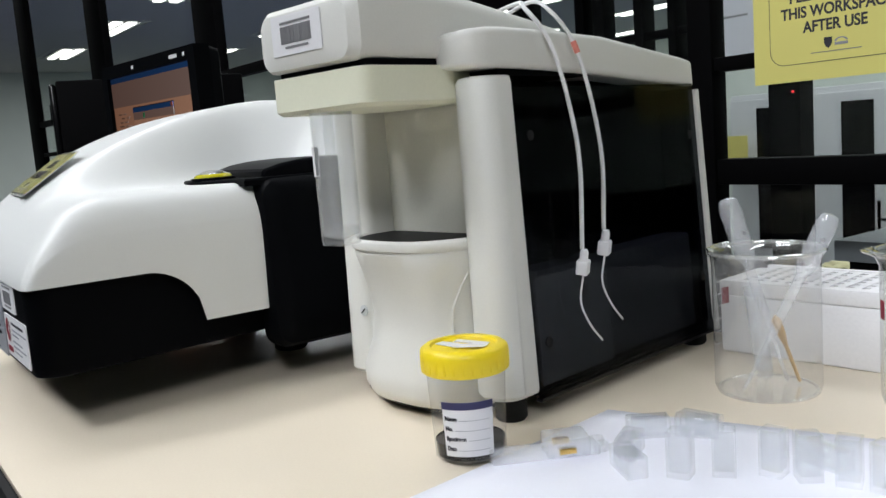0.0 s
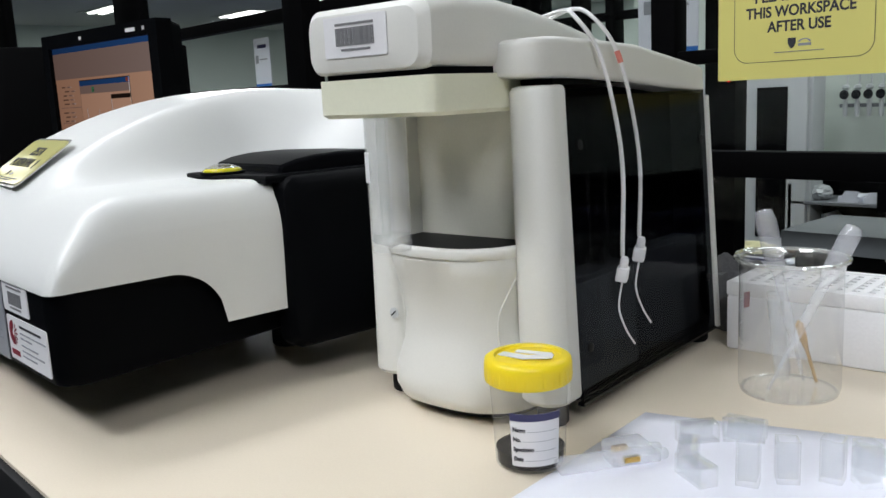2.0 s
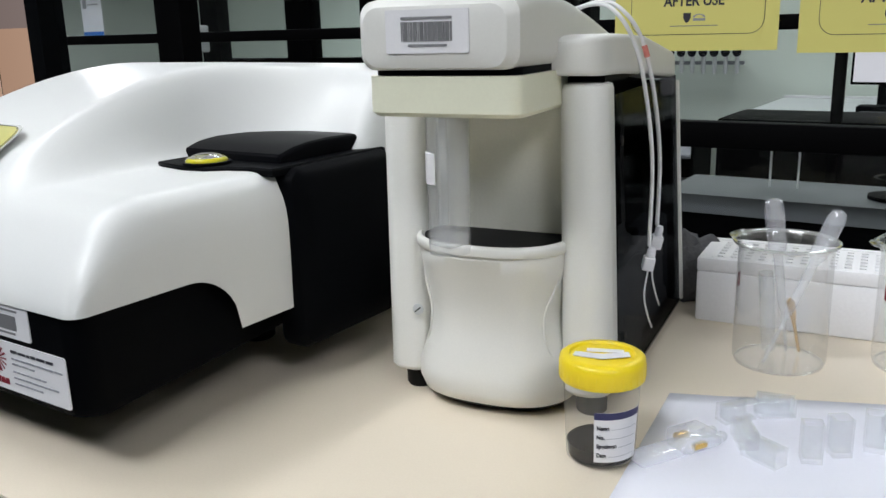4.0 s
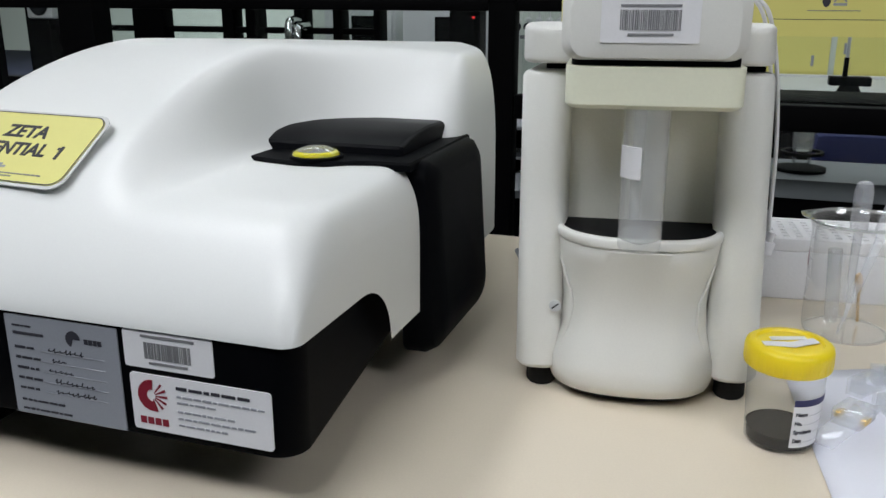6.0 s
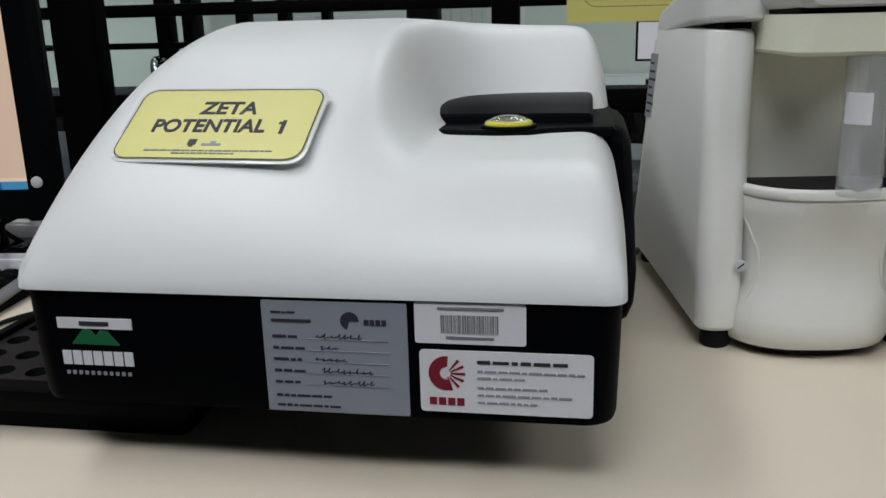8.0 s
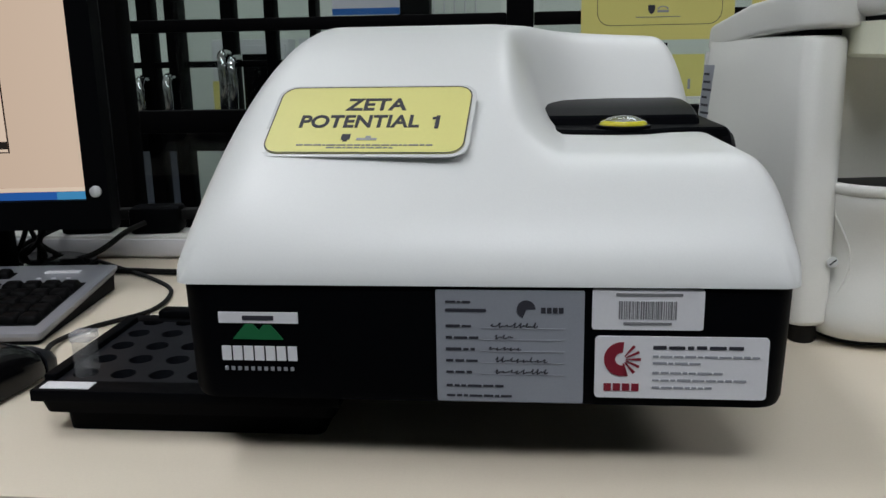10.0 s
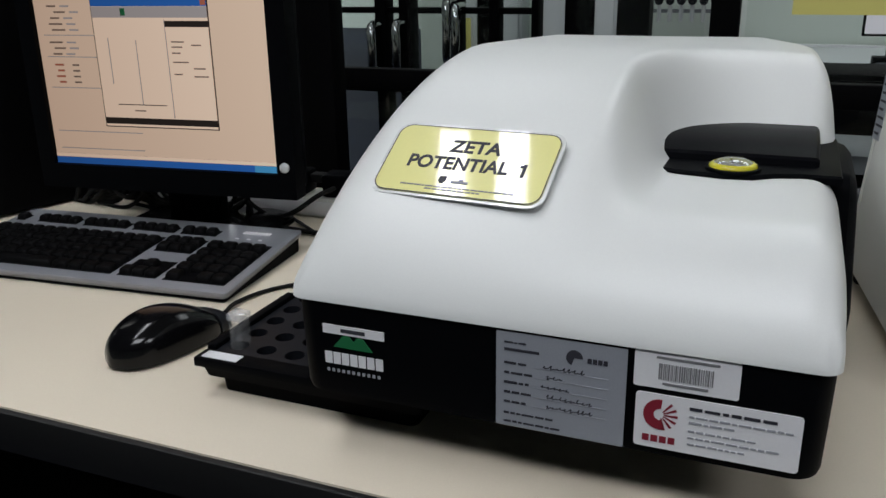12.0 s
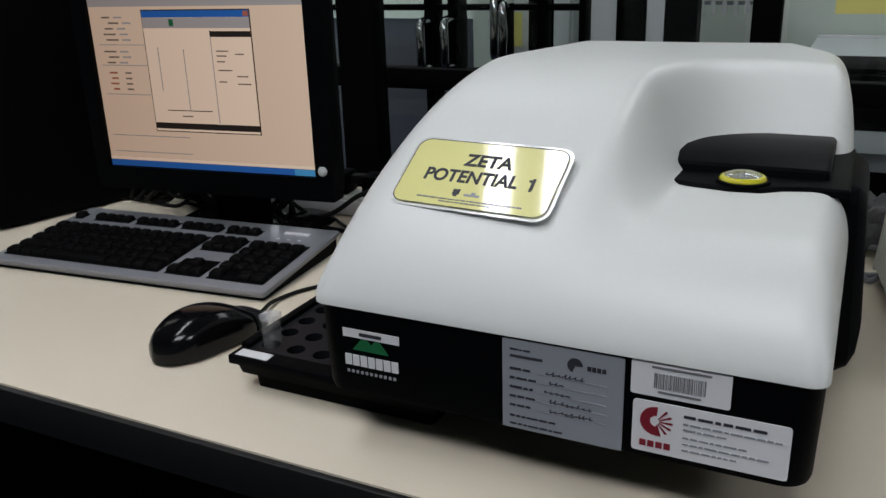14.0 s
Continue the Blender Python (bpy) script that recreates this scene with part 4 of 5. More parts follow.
def foam_rack():
    t = thing("foam_rack", pose(0.379, 0.482, 0, 0, 0, 5.5), "white polystyrene foam tube rack on the bench", "foam rack")
    w, d, h = 0.26, 0.085, 0.060
    part("block", box(0, w, 0, d, 0.0, h - 0.012, 0.003), FOAM, t)
    cols, rows = 20, 6
    for i in range(cols + 1):
        x = 0.012 + i * (w - 0.024) / cols
        part("rib", box(x - 0.003, x + 0.003, 0.010, d - 0.010, h - 0.0125, h - 0.0005), FOAM, t, smooth=False)
    for j in range(rows + 1):
        y = 0.010 + j * (d - 0.020) / rows
        part("rib", box(0.009, w - 0.009, y - 0.0026, y + 0.0026, h - 0.0125, h - 0.001), FOAM, t, smooth=False)
    for a in ((0, w, 0, 0.009), (0, w, d - 0.009, d), (0, 0.010, 0.009, d - 0.009), (w - 0.010, w, 0.009, d - 0.009)):
        part("rim", box(*a, h - 0.0123, h, 0.0015), FOAM, t)


foam_rack()


def sheet(name, corners, z, label):
    t = thing(name, label=label, category="paper", group="loose papers")
    a, b, c, d = (Vector((*p, 0)) for p in corners)
    bm = bmesh.new()
    n = 14
    rows = []
    for j in range(n + 1):
        row = []
        for i in range(n + 1):
            u, v = i / n, j / n
            p = a * (1 - u) * (1 - v) + b * u * (1 - v) + c * u * v + d * (1 - u) * v
            e = min(u, 1 - u, v, 1 - v)
            p.z = z + 0.0012 * noise.noise(p * 14) ** 2 + 0.0015 * max(0, 0.1 - e) * (1 + noise.noise(p * 9)) * 4
            row.append(bm.verts.new(p))
        rows.append(row)
    for p, q in zip(rows, rows[1:]):
        for i in range(n):
            bm.faces.new((p[i], p[i + 1], q[i + 1], q[i]))
    ob = part("leaf", bm, PAPER, t)
    sol = ob.modifiers.new("thickness", "SOLIDIFY")
    sol.thickness, sol.offset = 0.0002, 1


sheet("paper_sheet", ((0.437, 0.095), (0.645, 0.135), (0.605, 0.385), (0.414, 0.308)), 0.0006, "white paper sheet lying on the bench under cuvettes")


def folded_cell():
    t = thing("capillary_cell", pose(0.4315, 0.190, 0.0035, 0, 0, 60), "clear folded capillary cell with gold contacts on the paper", "cuvette")
    b = part("body", box(0.0, 0.064, -0.0075, 0.0075, 0.0, 0.006, 0.001), MILKY, t)
    b.visible_shadow = False
    part("head", box(0.032, 0.058, -0.010, 0.010, 0.001, 0.013, 0.002), MILKY, t).visible_shadow = False
    for y in (-0.0085, 0.0085):
        part("contact", box(0.039, 0.049, y - 0.002, y + 0.002, 0.0035, 0.007, 0.0006), BRASS, t, "gold contact")
    for y in (-0.0045, 0.0045):
        part("stopper", lathe([(0.0036, 0.0), (0.0036, 0.006), (0.0028, 0.008), (0.0, 0.008)], 16), CLEARP, t).matrix_local = pose(0.061, y, 0.004, 0, 90, 0)


folded_cell()


def cuvette():
    t = thing("cuvette", label="clear square plastic cuvette on the paper", category="cuvette", group="cuvettes on the paper")
    w, h = 0.0062, 0.025
    o, i = rrect(-w, w, -w, w, 0.0008, 2), rrect(-w + 0.0012, w - 0.0012, -w + 0.0012, w - 0.0012, 0.0005, 2)
    rings = [[(x, y, 0.0) for x, y in o], [(x, y, h) for x, y in o], [(x, y, h) for x, y in i], [(x, y, 0.003) for x, y in i]]
    part("wall", loft(rings), CLEARP, t, angle=30).visible_shadow = False
    return t


c0 = cuvette()
c0.matrix_world = pose(0.522, 0.248, 0.004, 0, 0, 20)
for m in (pose(0.535, 0.268, 0.0025, 0, 0, 35), pose(0.553, 0.286, 0.002, 0, 0, 10), pose(0.569, 0.292, 0.002, 0, 0, 48), pose(0.587, 0.300, 0.002, 0, 0, 22), pose(0.604, 0.304, 0.002, 0, 0, 0),
          pose(0.460, 0.276, 0.0085, 90, 0, 143), pose(0.478, 0.299, 0.0085, 90, 0, 122), pose(0.475, 0.265, 0.0092, 90, 0, 28), pose(0.486, 0.240, 0.0095, 90, 0, 64), pose(0.500, 0.312, 0.0085, 90, 0, -80), pose(0.555, 0.315, 0.0085, 90, 0, 80)):
    copy_thing(c0, m)


def grey_rag():
    for k, (x, y, s) in enumerate(((0.352, 0.545, 1.0), (0.19, 0.585, 1.15))):
        t = thing("grey_cloth", pose(x, y, 0, 0, 0, 40 * k), "crumpled dark grey cloth behind the instruments", "cloth", "crumpled cloths")
        bm = bmesh.new()
        bmesh.ops.create_icosphere(bm, subdivisions=4, radius=1)
        for v in bm.verts:
            n = 1 + 0.35 * noise.noise(v.co * 2.3 + Vector((k * 7, 0, 0))) + 0.18 * noise.noise(v.co * 6)
            v.co = Vector((v.co.x * 0.042 * s * n, v.co.y * 0.024 * s * n, max(v.co.z * 0.034 * n, -0.03) + 0.0305))
        part("folds", bm, CLOTH, t)


grey_rag()


# ---------------------------------------------------------------- vial tray
def vial_tray():
    t = thing("vial_tray", label="black plastic vial tray beside the analyser base", category="tray")
    x0, x1, y0, y1, z = -0.272, -0.082, 0.036, 0.178, 0.031
    px = (x1 - x0 - 0.016) / 7
    holes = [(x0 + 0.008 + px * (i + 0.5), y0 + 0.030 + 0.0255 * j) for j in range(5) for i in range(7)]
    # perforated deck: each cell is a square with a round hole
    bm = bmesh.new()
    n = 24
    for hx, hy in holes:
        top, low = [], []
        outer = []
        for k in range(n):
            a = math.tau * k / n
            c, s = math.cos(a), math.sin(a)
            m = max(abs(c), abs(s))
            outer.append(bm.verts.new((hx + px / 2 * c / m, hy + 0.01275 * s / m, z)))
            top.append(bm.verts.new((hx + 0.0078 * c, hy + 0.0078 * s, z)))
            low.append(bm.verts.new((hx + 0.0078 * c, hy + 0.0078 * s, z - 0.008)))
        for k in range(n):
            j = (k + 1) % n
            bm.faces.new((outer[k], outer[j], top[j], top[k]))
            bm.faces.new((top[k], top[j], low[j], low[k]))
    bmesh.ops.remove_doubles(bm, verts=bm.verts, dist=1e-4)
    part("deck", bm, CHAR, t, "perforated dark grey deck", angle=30)
    ends = bmesh.new()
    for a in ((x0, x1, y0, y0 + 0.0172, z - 0.007, z + 0.0005), (x0, x1, y0 + 0.145 - 0.0125, y1 + 0.006, z - 0.007, z + 0.0005), (x0, x0 + 0.008, y0 + 0.0172, y0 + 0.1325, z - 0.007, z + 0.004), (x1 - 0.008, x1, y0 + 0.0172, y0 + 0.1325, z - 0.007, z + 0.001)):
        box(*a, 0.001, bm=ends)
    part("rim", ends, BLACK, t, "black rim")
    part("handle_tab", box(x0 + 0.02, x0 + 0.07, y1 - 0.002, y1 + 0.012, z - 0.002, z + 0.006, 0.002), BLACK, t)
    part("pan", loft([[(x, y, zz) for x, y in rrect(x0 + d, x1 - d, y0 + d, y1 - d, 0.006, 4)] for zz, d in ((0.0005, 0.014), (0.014, 0.013), (0.0155, 0.005), (z - 0.0075, 0.003))]), BLACK, t, "black tray pan", angle=30)
    part("tray_label", box(x0 + 0.005, x0 + 0.036, y0 + 0.003, y0 + 0.0135, z + 0.0006, z + 0.0010), LABEL, t, "white strip label", smooth=False)
    v = thing("cuvette", pose(-0.2512, 0.068, 0.0015), "clear lidded cuvette standing in the tray", "cuvette")
    w = 0.0058
    part("wall", loft([[(x, y, zz) for x, y in rrect(-w, w, -w, w, 0.001, 2)] for zz in (0.0155, 0.0510)]), TUBEP, v, angle=30).visible_shadow = False
    part("stopper", box(-0.0068, 0.0068, -0.0068, 0.0068, 0.0512, 0.0570, 0.001), MILKY, v, "milky square stopper")


vial_tray()


# ---------------------------------------------------------------- computer
def mouse():
    a, b = Vector((-0.362, 0.046)), Vector((-0.336, 0.152))
    head = math.degrees(math.atan2(b.y - a.y, b.x - a.x))
    t = thing("computer_mouse", pose((a.x + b.x) / 2, (a.y + b.y) / 2, 0, 0, 0, head), "glossy black corded computer mouse on the bench", "mouse")
    rings = []
    L = 0.0565
    for i in range(25):
        s = -1 + 2 * i / 24
        k = math.sqrt(max(1 - abs(s) ** 2.6, 0.004))
        w = (0.0305 - 0.003 * s) * k ** 0.9
        h = (0.036 * math.cos((s + 0.22) * 1.05)) * k ** 0.5
        ring = []
        for j in range(25):
            a2 = math.pi * j / 24
            c, sn = math.cos(a2), math.sin(a2)
            ring.append((s * L, w * math.copysign(abs(c) ** 0.75, c) * (1 - 0.08 * (1 - sn)), 0.0025 + h * sn ** 0.75))
        rings.append(ring)
    bm = loft(rings)
    body = part("shell", bm, GLOSSBLACK, t, "glossy black shell", angle=60)
    part("nose", loft([[(0.040 + dx, y * k, z * q) for y, z in ((-0.0215, 0.003), (-0.0215, 0.012), (-0.016, 0.0185), (0.0, 0.0205), (0.016, 0.0185), (0.0215, 0.012), (0.0215, 0.003))] for dx, k, q in ((0.0, 1.02, 1.02), (0.009, 0.9, 0.9), (0.0155, 0.72, 0.72), (0.018, 0.45, 0.5))]), CHAR, t, "dark grey nose piece", angle=50)
    for dx in (-0.03, 0.03):
        part("glide", box(dx - 0.008, dx + 0.008, -0.012, 0.012, 0.0002, 0.0028), RUBBER, t, smooth=False)
    c = thing("mouse_cable", label="thin black mouse cable lying on the bench", category="cable", group="cables")
    part("cord", hose([(-0.334, 0.158, 0.010), (-0.348, 0.195, 0.004), (-0.340, 0.235, 0.0025), (-0.308, 0.285, 0.0025), (-0.315, 0.345, 0.0025), (-0.352, 0.388, 0.0025), (-0.40, 0.425, 0.0025), (-0.46, 0.47, 0.0025)], 0.0021, 8), RUBBER, c)


mouse()

KM = pose(-0.552, 0.262, 0, 0, 0, 5.0)


def keyboard():
    t = thing("keyboard", KM, "black keyboard with a silver-grey frame on the bench", "keyboard")
    w, d = 0.186, 0.084
    slope = lambda y: 0.012 + (y + d) / (2 * d) * 0.013
    rings = []
    for k, (g, dz) in enumerate(((0.004, -0.010), (0.0, -0.004), (0.0, -0.001), (0.002, 0.0))):
        rings.append([(x, y, max(slope(y) + dz, 0.0015)) for x, y in rrect(-w + g, w - g, -d + g, d - g, 0.004, 4)])
    part("frame", loft(rings), SILVER, t, "silver-grey frame", angle=30)
    part("underside", loft([[(x, y, z) for x, y in rrect(-w + 0.004, w - 0.004, -d + 0.003, d - 0.003, 0.003, 3)] for z in (0.0008,)] + [[(x, y, max(slope(y) - 0.008, 0.004)) for x, y in rrect(-w + 0.003, w - 0.003, -d + 0.003, d - 0.003, 0.003, 3)]]), BLACK, t, "black lower shell", smooth=False)
    wells = bmesh.new()
    for x0, x1, y0, y1 in ((-0.176, 0.044, -0.070, 0.030), (0.052, 0.098, -0.070, -0.030), (0.052, 0.098, -0.006, 0.030), (0.106, 0.176, -0.070, 0.030), (-0.176, -0.164, 0.044, 0.060), (-0.145, -0.090, 0.044, 0.060), (-0.080, -0.02, 0.044, 0.060), (-0.012, 0.044, 0.044, 0.060), (0.052, 0.098, 0.044, 0.060)):
        v = [(x0, y0), (x1, y0), (x1, y1), (x0, y1)]
        join(wells, loft([[(x, y, slope(y) - 0.001) for x, y in v], [(x, y, slope(y) + 0.0006) for x, y in v]]))
    part("key_well", wells, BLACK, t, smooth=False)
    shapes = {}

    def key(x, y, kw, kd=0.0150):
        if (kw, kd) not in shapes:
            rr = []
            for z, g in ((0.0, 0.0), (0.003, 0.0005), (0.0054, 0.0015), (0.0058, 0.0022)):
                rr.append([(a, b, z) for a, b in rrect(-kw / 2 + g, kw / 2 - g, -kd / 2 + g, kd / 2 - g, 0.0012, 1)])
            bm = loft(rr)
            shapes[(kw, kd)] = part("key", bm, KEYM, t, angle=50)
            ob = shapes[(kw, kd)]
        else:
            ob = new("key", shapes[(kw, kd)].data)
            ob.parent = t
        ob.matrix_local = pose(x, y, slope(y) + 0.0006, 4.4, 0, 0)

    p = 0.0157
    rows = [(-0.062, (1.3, 1.1, 1.3, 5.6, 1.3, 1.1, 1.1, 1.3)), (-0.0455, (2.2,) + (1,) * 10 + (1.85,)), (-0.029, (1.7,) + (1,) * 11 + (1.35,)), (-0.0125, (1.4,) + (1,) * 11 + (1.65,)), (0.004, (1,) * 13 + (1.05,))]
    for y, ws in rows:
        x = -0.175
        unit = 0.219 / sum(ws)
        for wk in ws:
            key(x + wk * unit / 2, y * 1.18 + 0.012, round(wk * unit - 0.0014, 4))
            x += wk * unit
    for y in (-0.054, ):
        for x in (0.060, 0.075, 0.090):
            key(x, y - 0.007, 0.0138)
    key(0.075, -0.0415, 0.0138)
    for y in (0.003, 0.0205):
        for x in (0.060, 0.075, 0.090):
            key(x, y, 0.0138)
    for j, y in enumerate((-0.060, -0.0415, -0.0225, -0.004, 0.017)):
        for x in (0.115, 0.1325, 0.150, 0.167):
            if j == 0 and x == 0.1325:
                continue
            key(x, y, 0.0158)
    for x in [-0.170] + [-0.138 + 0.0143 * i for i in range(4)] + [-0.073 + 0.0149 * i for i in range(4)] + [-0.005 + 0.0143 * i for i in range(4)] + [0.060, 0.075, 0.090]:
        key(x, 0.052, 0.0128, 0.013)
    part("maker_plate", box(0.125, 0.158, 0.058, 0.064, slope(0.06) - 0.0005, slope(0.06) + 0.0012), LABEL, t, "pale maker's plate", smooth=False)
    for i in range(3):
        part("lock_light", box(0.124 + i * 0.014, 0.128 + i * 0.014, 0.043, 0.0445, slope(0.044) - 0.0005, slope(0.044) + 0.0008), LABEL, t, smooth=False)
    for x in (-0.15, 0.15):
        part("stand_foot", box(x - 0.012, x + 0.012, d - 0.02, d - 0.008, 0.0, 0.012), BLACK, t, smooth=False)


keyboard()

MBR, MH, MW, MHT = Vector((-0.388, 0.345, 0.093)), 7.0, 0.2836, 0.236


def monitor():
    d = Vector((math.cos(radians(MH)), math.sin(radians(MH)), 0))
    o = MBR - d * MW / 2
    t = thing("computer_monitor", pose(o.x, o.y, 0, 0, 0, MH), "black flat monitor showing measurement software, on the bench", "monitor")
    z0, z1, w = MBR.z, MBR.z + MHT, MW / 2
    body = bmesh.new()
    for a in ((-w - 0.020, -w - 0.0005, z0 - 0.028, z1 + 0.020), (w + 0.0005, w + 0.022, z0 - 0.028, z1 + 0.020), (-w - 0.0005, w + 0.0005, z0 - 0.028, z0 - 0.0005), (-w - 0.0005, w + 0.0005, z1 + 0.0005, z1 + 0.020)):
        box(a[0], a[1], -0.006, 0.018, a[2], a[3], bm=body)
    part("bezel", body, BLACK, t, "black bezel", smooth=False)
    part("housing", loft([[(x, y, z) for x, z in rrect(-w - 0.019 + k, w + 0.021 - k, z0 - 0.027 + k, z1 + 0.019 - k, 0.008, 4)] for y, k in ((0.0185, 0.0), (0.035, 0.004), (0.05, 0.03))]), BLACK, t, "black rear housing")
    part("button", lathe([(0.0055, 0), (0.0055, 0.002), (0.004, 0.003)], 20), STEEL, t, "silver power button").matrix_local = pose(w + 0.0105, -0.0062, z0 + 0.008, 90, 0, 0)
    for x, ww in ((-w * 0.3, 0.006), (w * 0.62, 0.024), (w * 0.92, 0.005)):
        part("sticker", box(x, x + ww, -0.0068, -0.0061, z1 + 0.007, z1 + 0.012), LABEL, t, "small white sticker", smooth=False)
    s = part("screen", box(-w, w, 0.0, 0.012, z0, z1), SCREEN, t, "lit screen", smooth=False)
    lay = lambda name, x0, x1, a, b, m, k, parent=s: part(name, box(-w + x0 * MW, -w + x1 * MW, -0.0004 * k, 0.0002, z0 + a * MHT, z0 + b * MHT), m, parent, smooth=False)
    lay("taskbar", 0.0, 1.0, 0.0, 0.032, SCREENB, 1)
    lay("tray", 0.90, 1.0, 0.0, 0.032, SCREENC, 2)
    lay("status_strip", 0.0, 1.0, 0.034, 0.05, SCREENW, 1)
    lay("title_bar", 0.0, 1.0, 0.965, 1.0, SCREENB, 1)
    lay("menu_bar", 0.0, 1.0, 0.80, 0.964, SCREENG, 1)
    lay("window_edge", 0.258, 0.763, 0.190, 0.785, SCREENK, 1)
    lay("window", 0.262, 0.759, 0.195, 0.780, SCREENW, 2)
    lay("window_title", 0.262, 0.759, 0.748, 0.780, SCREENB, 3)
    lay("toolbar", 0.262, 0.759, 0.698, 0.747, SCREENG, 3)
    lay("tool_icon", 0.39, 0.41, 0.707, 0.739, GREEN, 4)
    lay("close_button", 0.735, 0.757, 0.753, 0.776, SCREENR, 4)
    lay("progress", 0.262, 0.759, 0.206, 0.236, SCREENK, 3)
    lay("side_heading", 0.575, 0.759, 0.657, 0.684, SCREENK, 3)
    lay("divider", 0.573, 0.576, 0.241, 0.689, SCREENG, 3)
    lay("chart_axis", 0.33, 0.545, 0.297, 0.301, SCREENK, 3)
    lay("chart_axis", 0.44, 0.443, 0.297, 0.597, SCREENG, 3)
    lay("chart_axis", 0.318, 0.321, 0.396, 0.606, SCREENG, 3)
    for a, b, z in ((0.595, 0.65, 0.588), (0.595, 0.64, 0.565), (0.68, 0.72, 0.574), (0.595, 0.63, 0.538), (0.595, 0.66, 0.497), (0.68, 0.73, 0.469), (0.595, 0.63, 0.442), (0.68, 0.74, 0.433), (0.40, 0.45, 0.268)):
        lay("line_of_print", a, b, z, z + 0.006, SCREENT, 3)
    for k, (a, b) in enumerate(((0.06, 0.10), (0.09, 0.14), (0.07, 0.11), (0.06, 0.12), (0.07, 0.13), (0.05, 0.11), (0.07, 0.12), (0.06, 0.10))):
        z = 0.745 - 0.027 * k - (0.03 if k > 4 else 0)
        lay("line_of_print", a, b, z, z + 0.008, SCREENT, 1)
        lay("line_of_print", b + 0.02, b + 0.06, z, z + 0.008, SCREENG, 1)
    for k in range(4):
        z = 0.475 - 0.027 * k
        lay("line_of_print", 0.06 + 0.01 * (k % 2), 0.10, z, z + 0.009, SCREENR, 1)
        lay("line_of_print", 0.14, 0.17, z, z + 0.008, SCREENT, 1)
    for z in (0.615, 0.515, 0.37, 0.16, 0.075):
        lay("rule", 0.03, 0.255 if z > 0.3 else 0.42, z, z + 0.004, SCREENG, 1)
    part("neck", box(-0.035, 0.035, 0.050, 0.074, 0.012, z0 + 0.07, 0.004), BLACK, t)
    part("foot_plate", loft([[(x, y, z) for x, y in rrect(-0.10 + k, 0.10 - k, 0.020 + k, 0.14 - k, 0.03, 6)] for z, k in ((0.0005, 0.0), (0.008, 0.001), (0.013, 0.012))]), GLOSSBLACK, t, "black oval foot")


monitor()


def tower():
    t = thing("computer_tower", pose(-0.835, 0.26, 0, 0, 0, -14), "black desktop computer case standing on the bench", "computer case")
    part("case", box(-0.20, 0.0, 0.0, 0.33, 0.004, 0.345, 0.004), DARKCASE, t)
    part("front_panel", box(-0.195, -0.005, -0.012, -0.0005, 0.008, 0.34, 0.004), GLOSSBLACK, t)
    part("drive_bay", box(-0.18, -0.02, -0.0145, -0.0122, 0.27, 0.305, 0.001), BLACK, t)
    for x in (-0.18, -0.02):
        for y in (0.03, 0.29):
            part("foot", box(x - 0.01, x + 0.01, y - 0.01, y + 0.01, 0.0, 0.0042), RUBBER, t, smooth=False)


tower()


def cables():
    rnd = random.Random(11)
    for k in range(9):
        c = thing("power_cable", label="tangled black cable behind the monitor", category="cable", group="cables")
        x, y = (-0.76 if k % 2 else -0.58) + 0.05 * rnd.random(), 0.435 + 0.03 * rnd.random()
        pts = []
        for s in range(6):
            pts.append((x, y, 0.006 + 0.055 * rnd.random() * (0 < s < 5)))
            x += (0.042 if k % 2 else -0.042) * (0.4 + rnd.random())
            y = min(max(y + 0.03 * (rnd.random() - 0.5), 0.43), 0.47)
        part("cord", hose(pts, 0.0034, 8), RUBBER, c)
    for k in range(9):
        c = thing("power_cable", label="black cable looped behind the monitor stand", category="cable", group="cables")
        x, y, r = -0.72 + 0.022 * k, 0.435 + 0.02 * rnd.random(), 0.022 + 0.018 * rnd.random()
        turn = math.tau * rnd.random()
        pts = [(x + 0.02 * i - 0.06 + r * math.cos(turn + 1.3 * i), y + 0.3 * r * math.sin(turn + i), 0.004 + (r * 1.35 * (1 + math.sin(turn + 1.3 * i)) if 0 < i < 7 else 0)) for i in range(8)]
        part("cord", hose(pts, 0.0028, 8), RUBBER, c)
    for x, y in ((-0.475, 0.506), (-0.395, 0.508)):
        p = thing("power_adapter", pose(x, y, 0.0262, 0, 0, 8), "black plug-in power adapter on the white trunking", "adapter", "power adapters")
        part("case", box(-0.028, 0.028, -0.018, 0.018, 0.0, 0.03, 0.004), BLACK, p)
        part("plug", box(0.0285, 0.05, -0.008, 0.008, 0.014, 0.026, 0.002), RUBBER, p)
    for k, pts in enumerate((((-0.52, 0.425, 0.004), (-0.43, 0.420, 0.0035), (-0.34, 0.412, 0.0035), (-0.25, 0.410, 0.0035)), ((-0.402, 0.489, 0.040), (-0.415, 0.468, 0.034), (-0.45, 0.440, 0.012), (-0.53, 0.432, 0.005)), ((-0.490, 0.487, 0.040), (-0.505, 0.468, 0.034), (-0.55, 0.445, 0.012), (-0.60, 0.440, 0.005)), ((0.17, 0.50, 0.004), (0.19, 0.47, 0.004), (0.215, 0.52, 0.02), (0.18, 0.56, 0.01)), ((0.15, 0.53, 0.01), (0.175, 0.485, 0.0045), (0.21, 0.50, 0.0045), (0.23, 0.56, 0.006)))):
        c = thing("power_cable", label="black cable lying behind the instruments", category="cable", group="cables")
        part("cord", hose(pts, 0.0032, 8), RUBBER if k < 3 else GREYTOP, c)


cables()


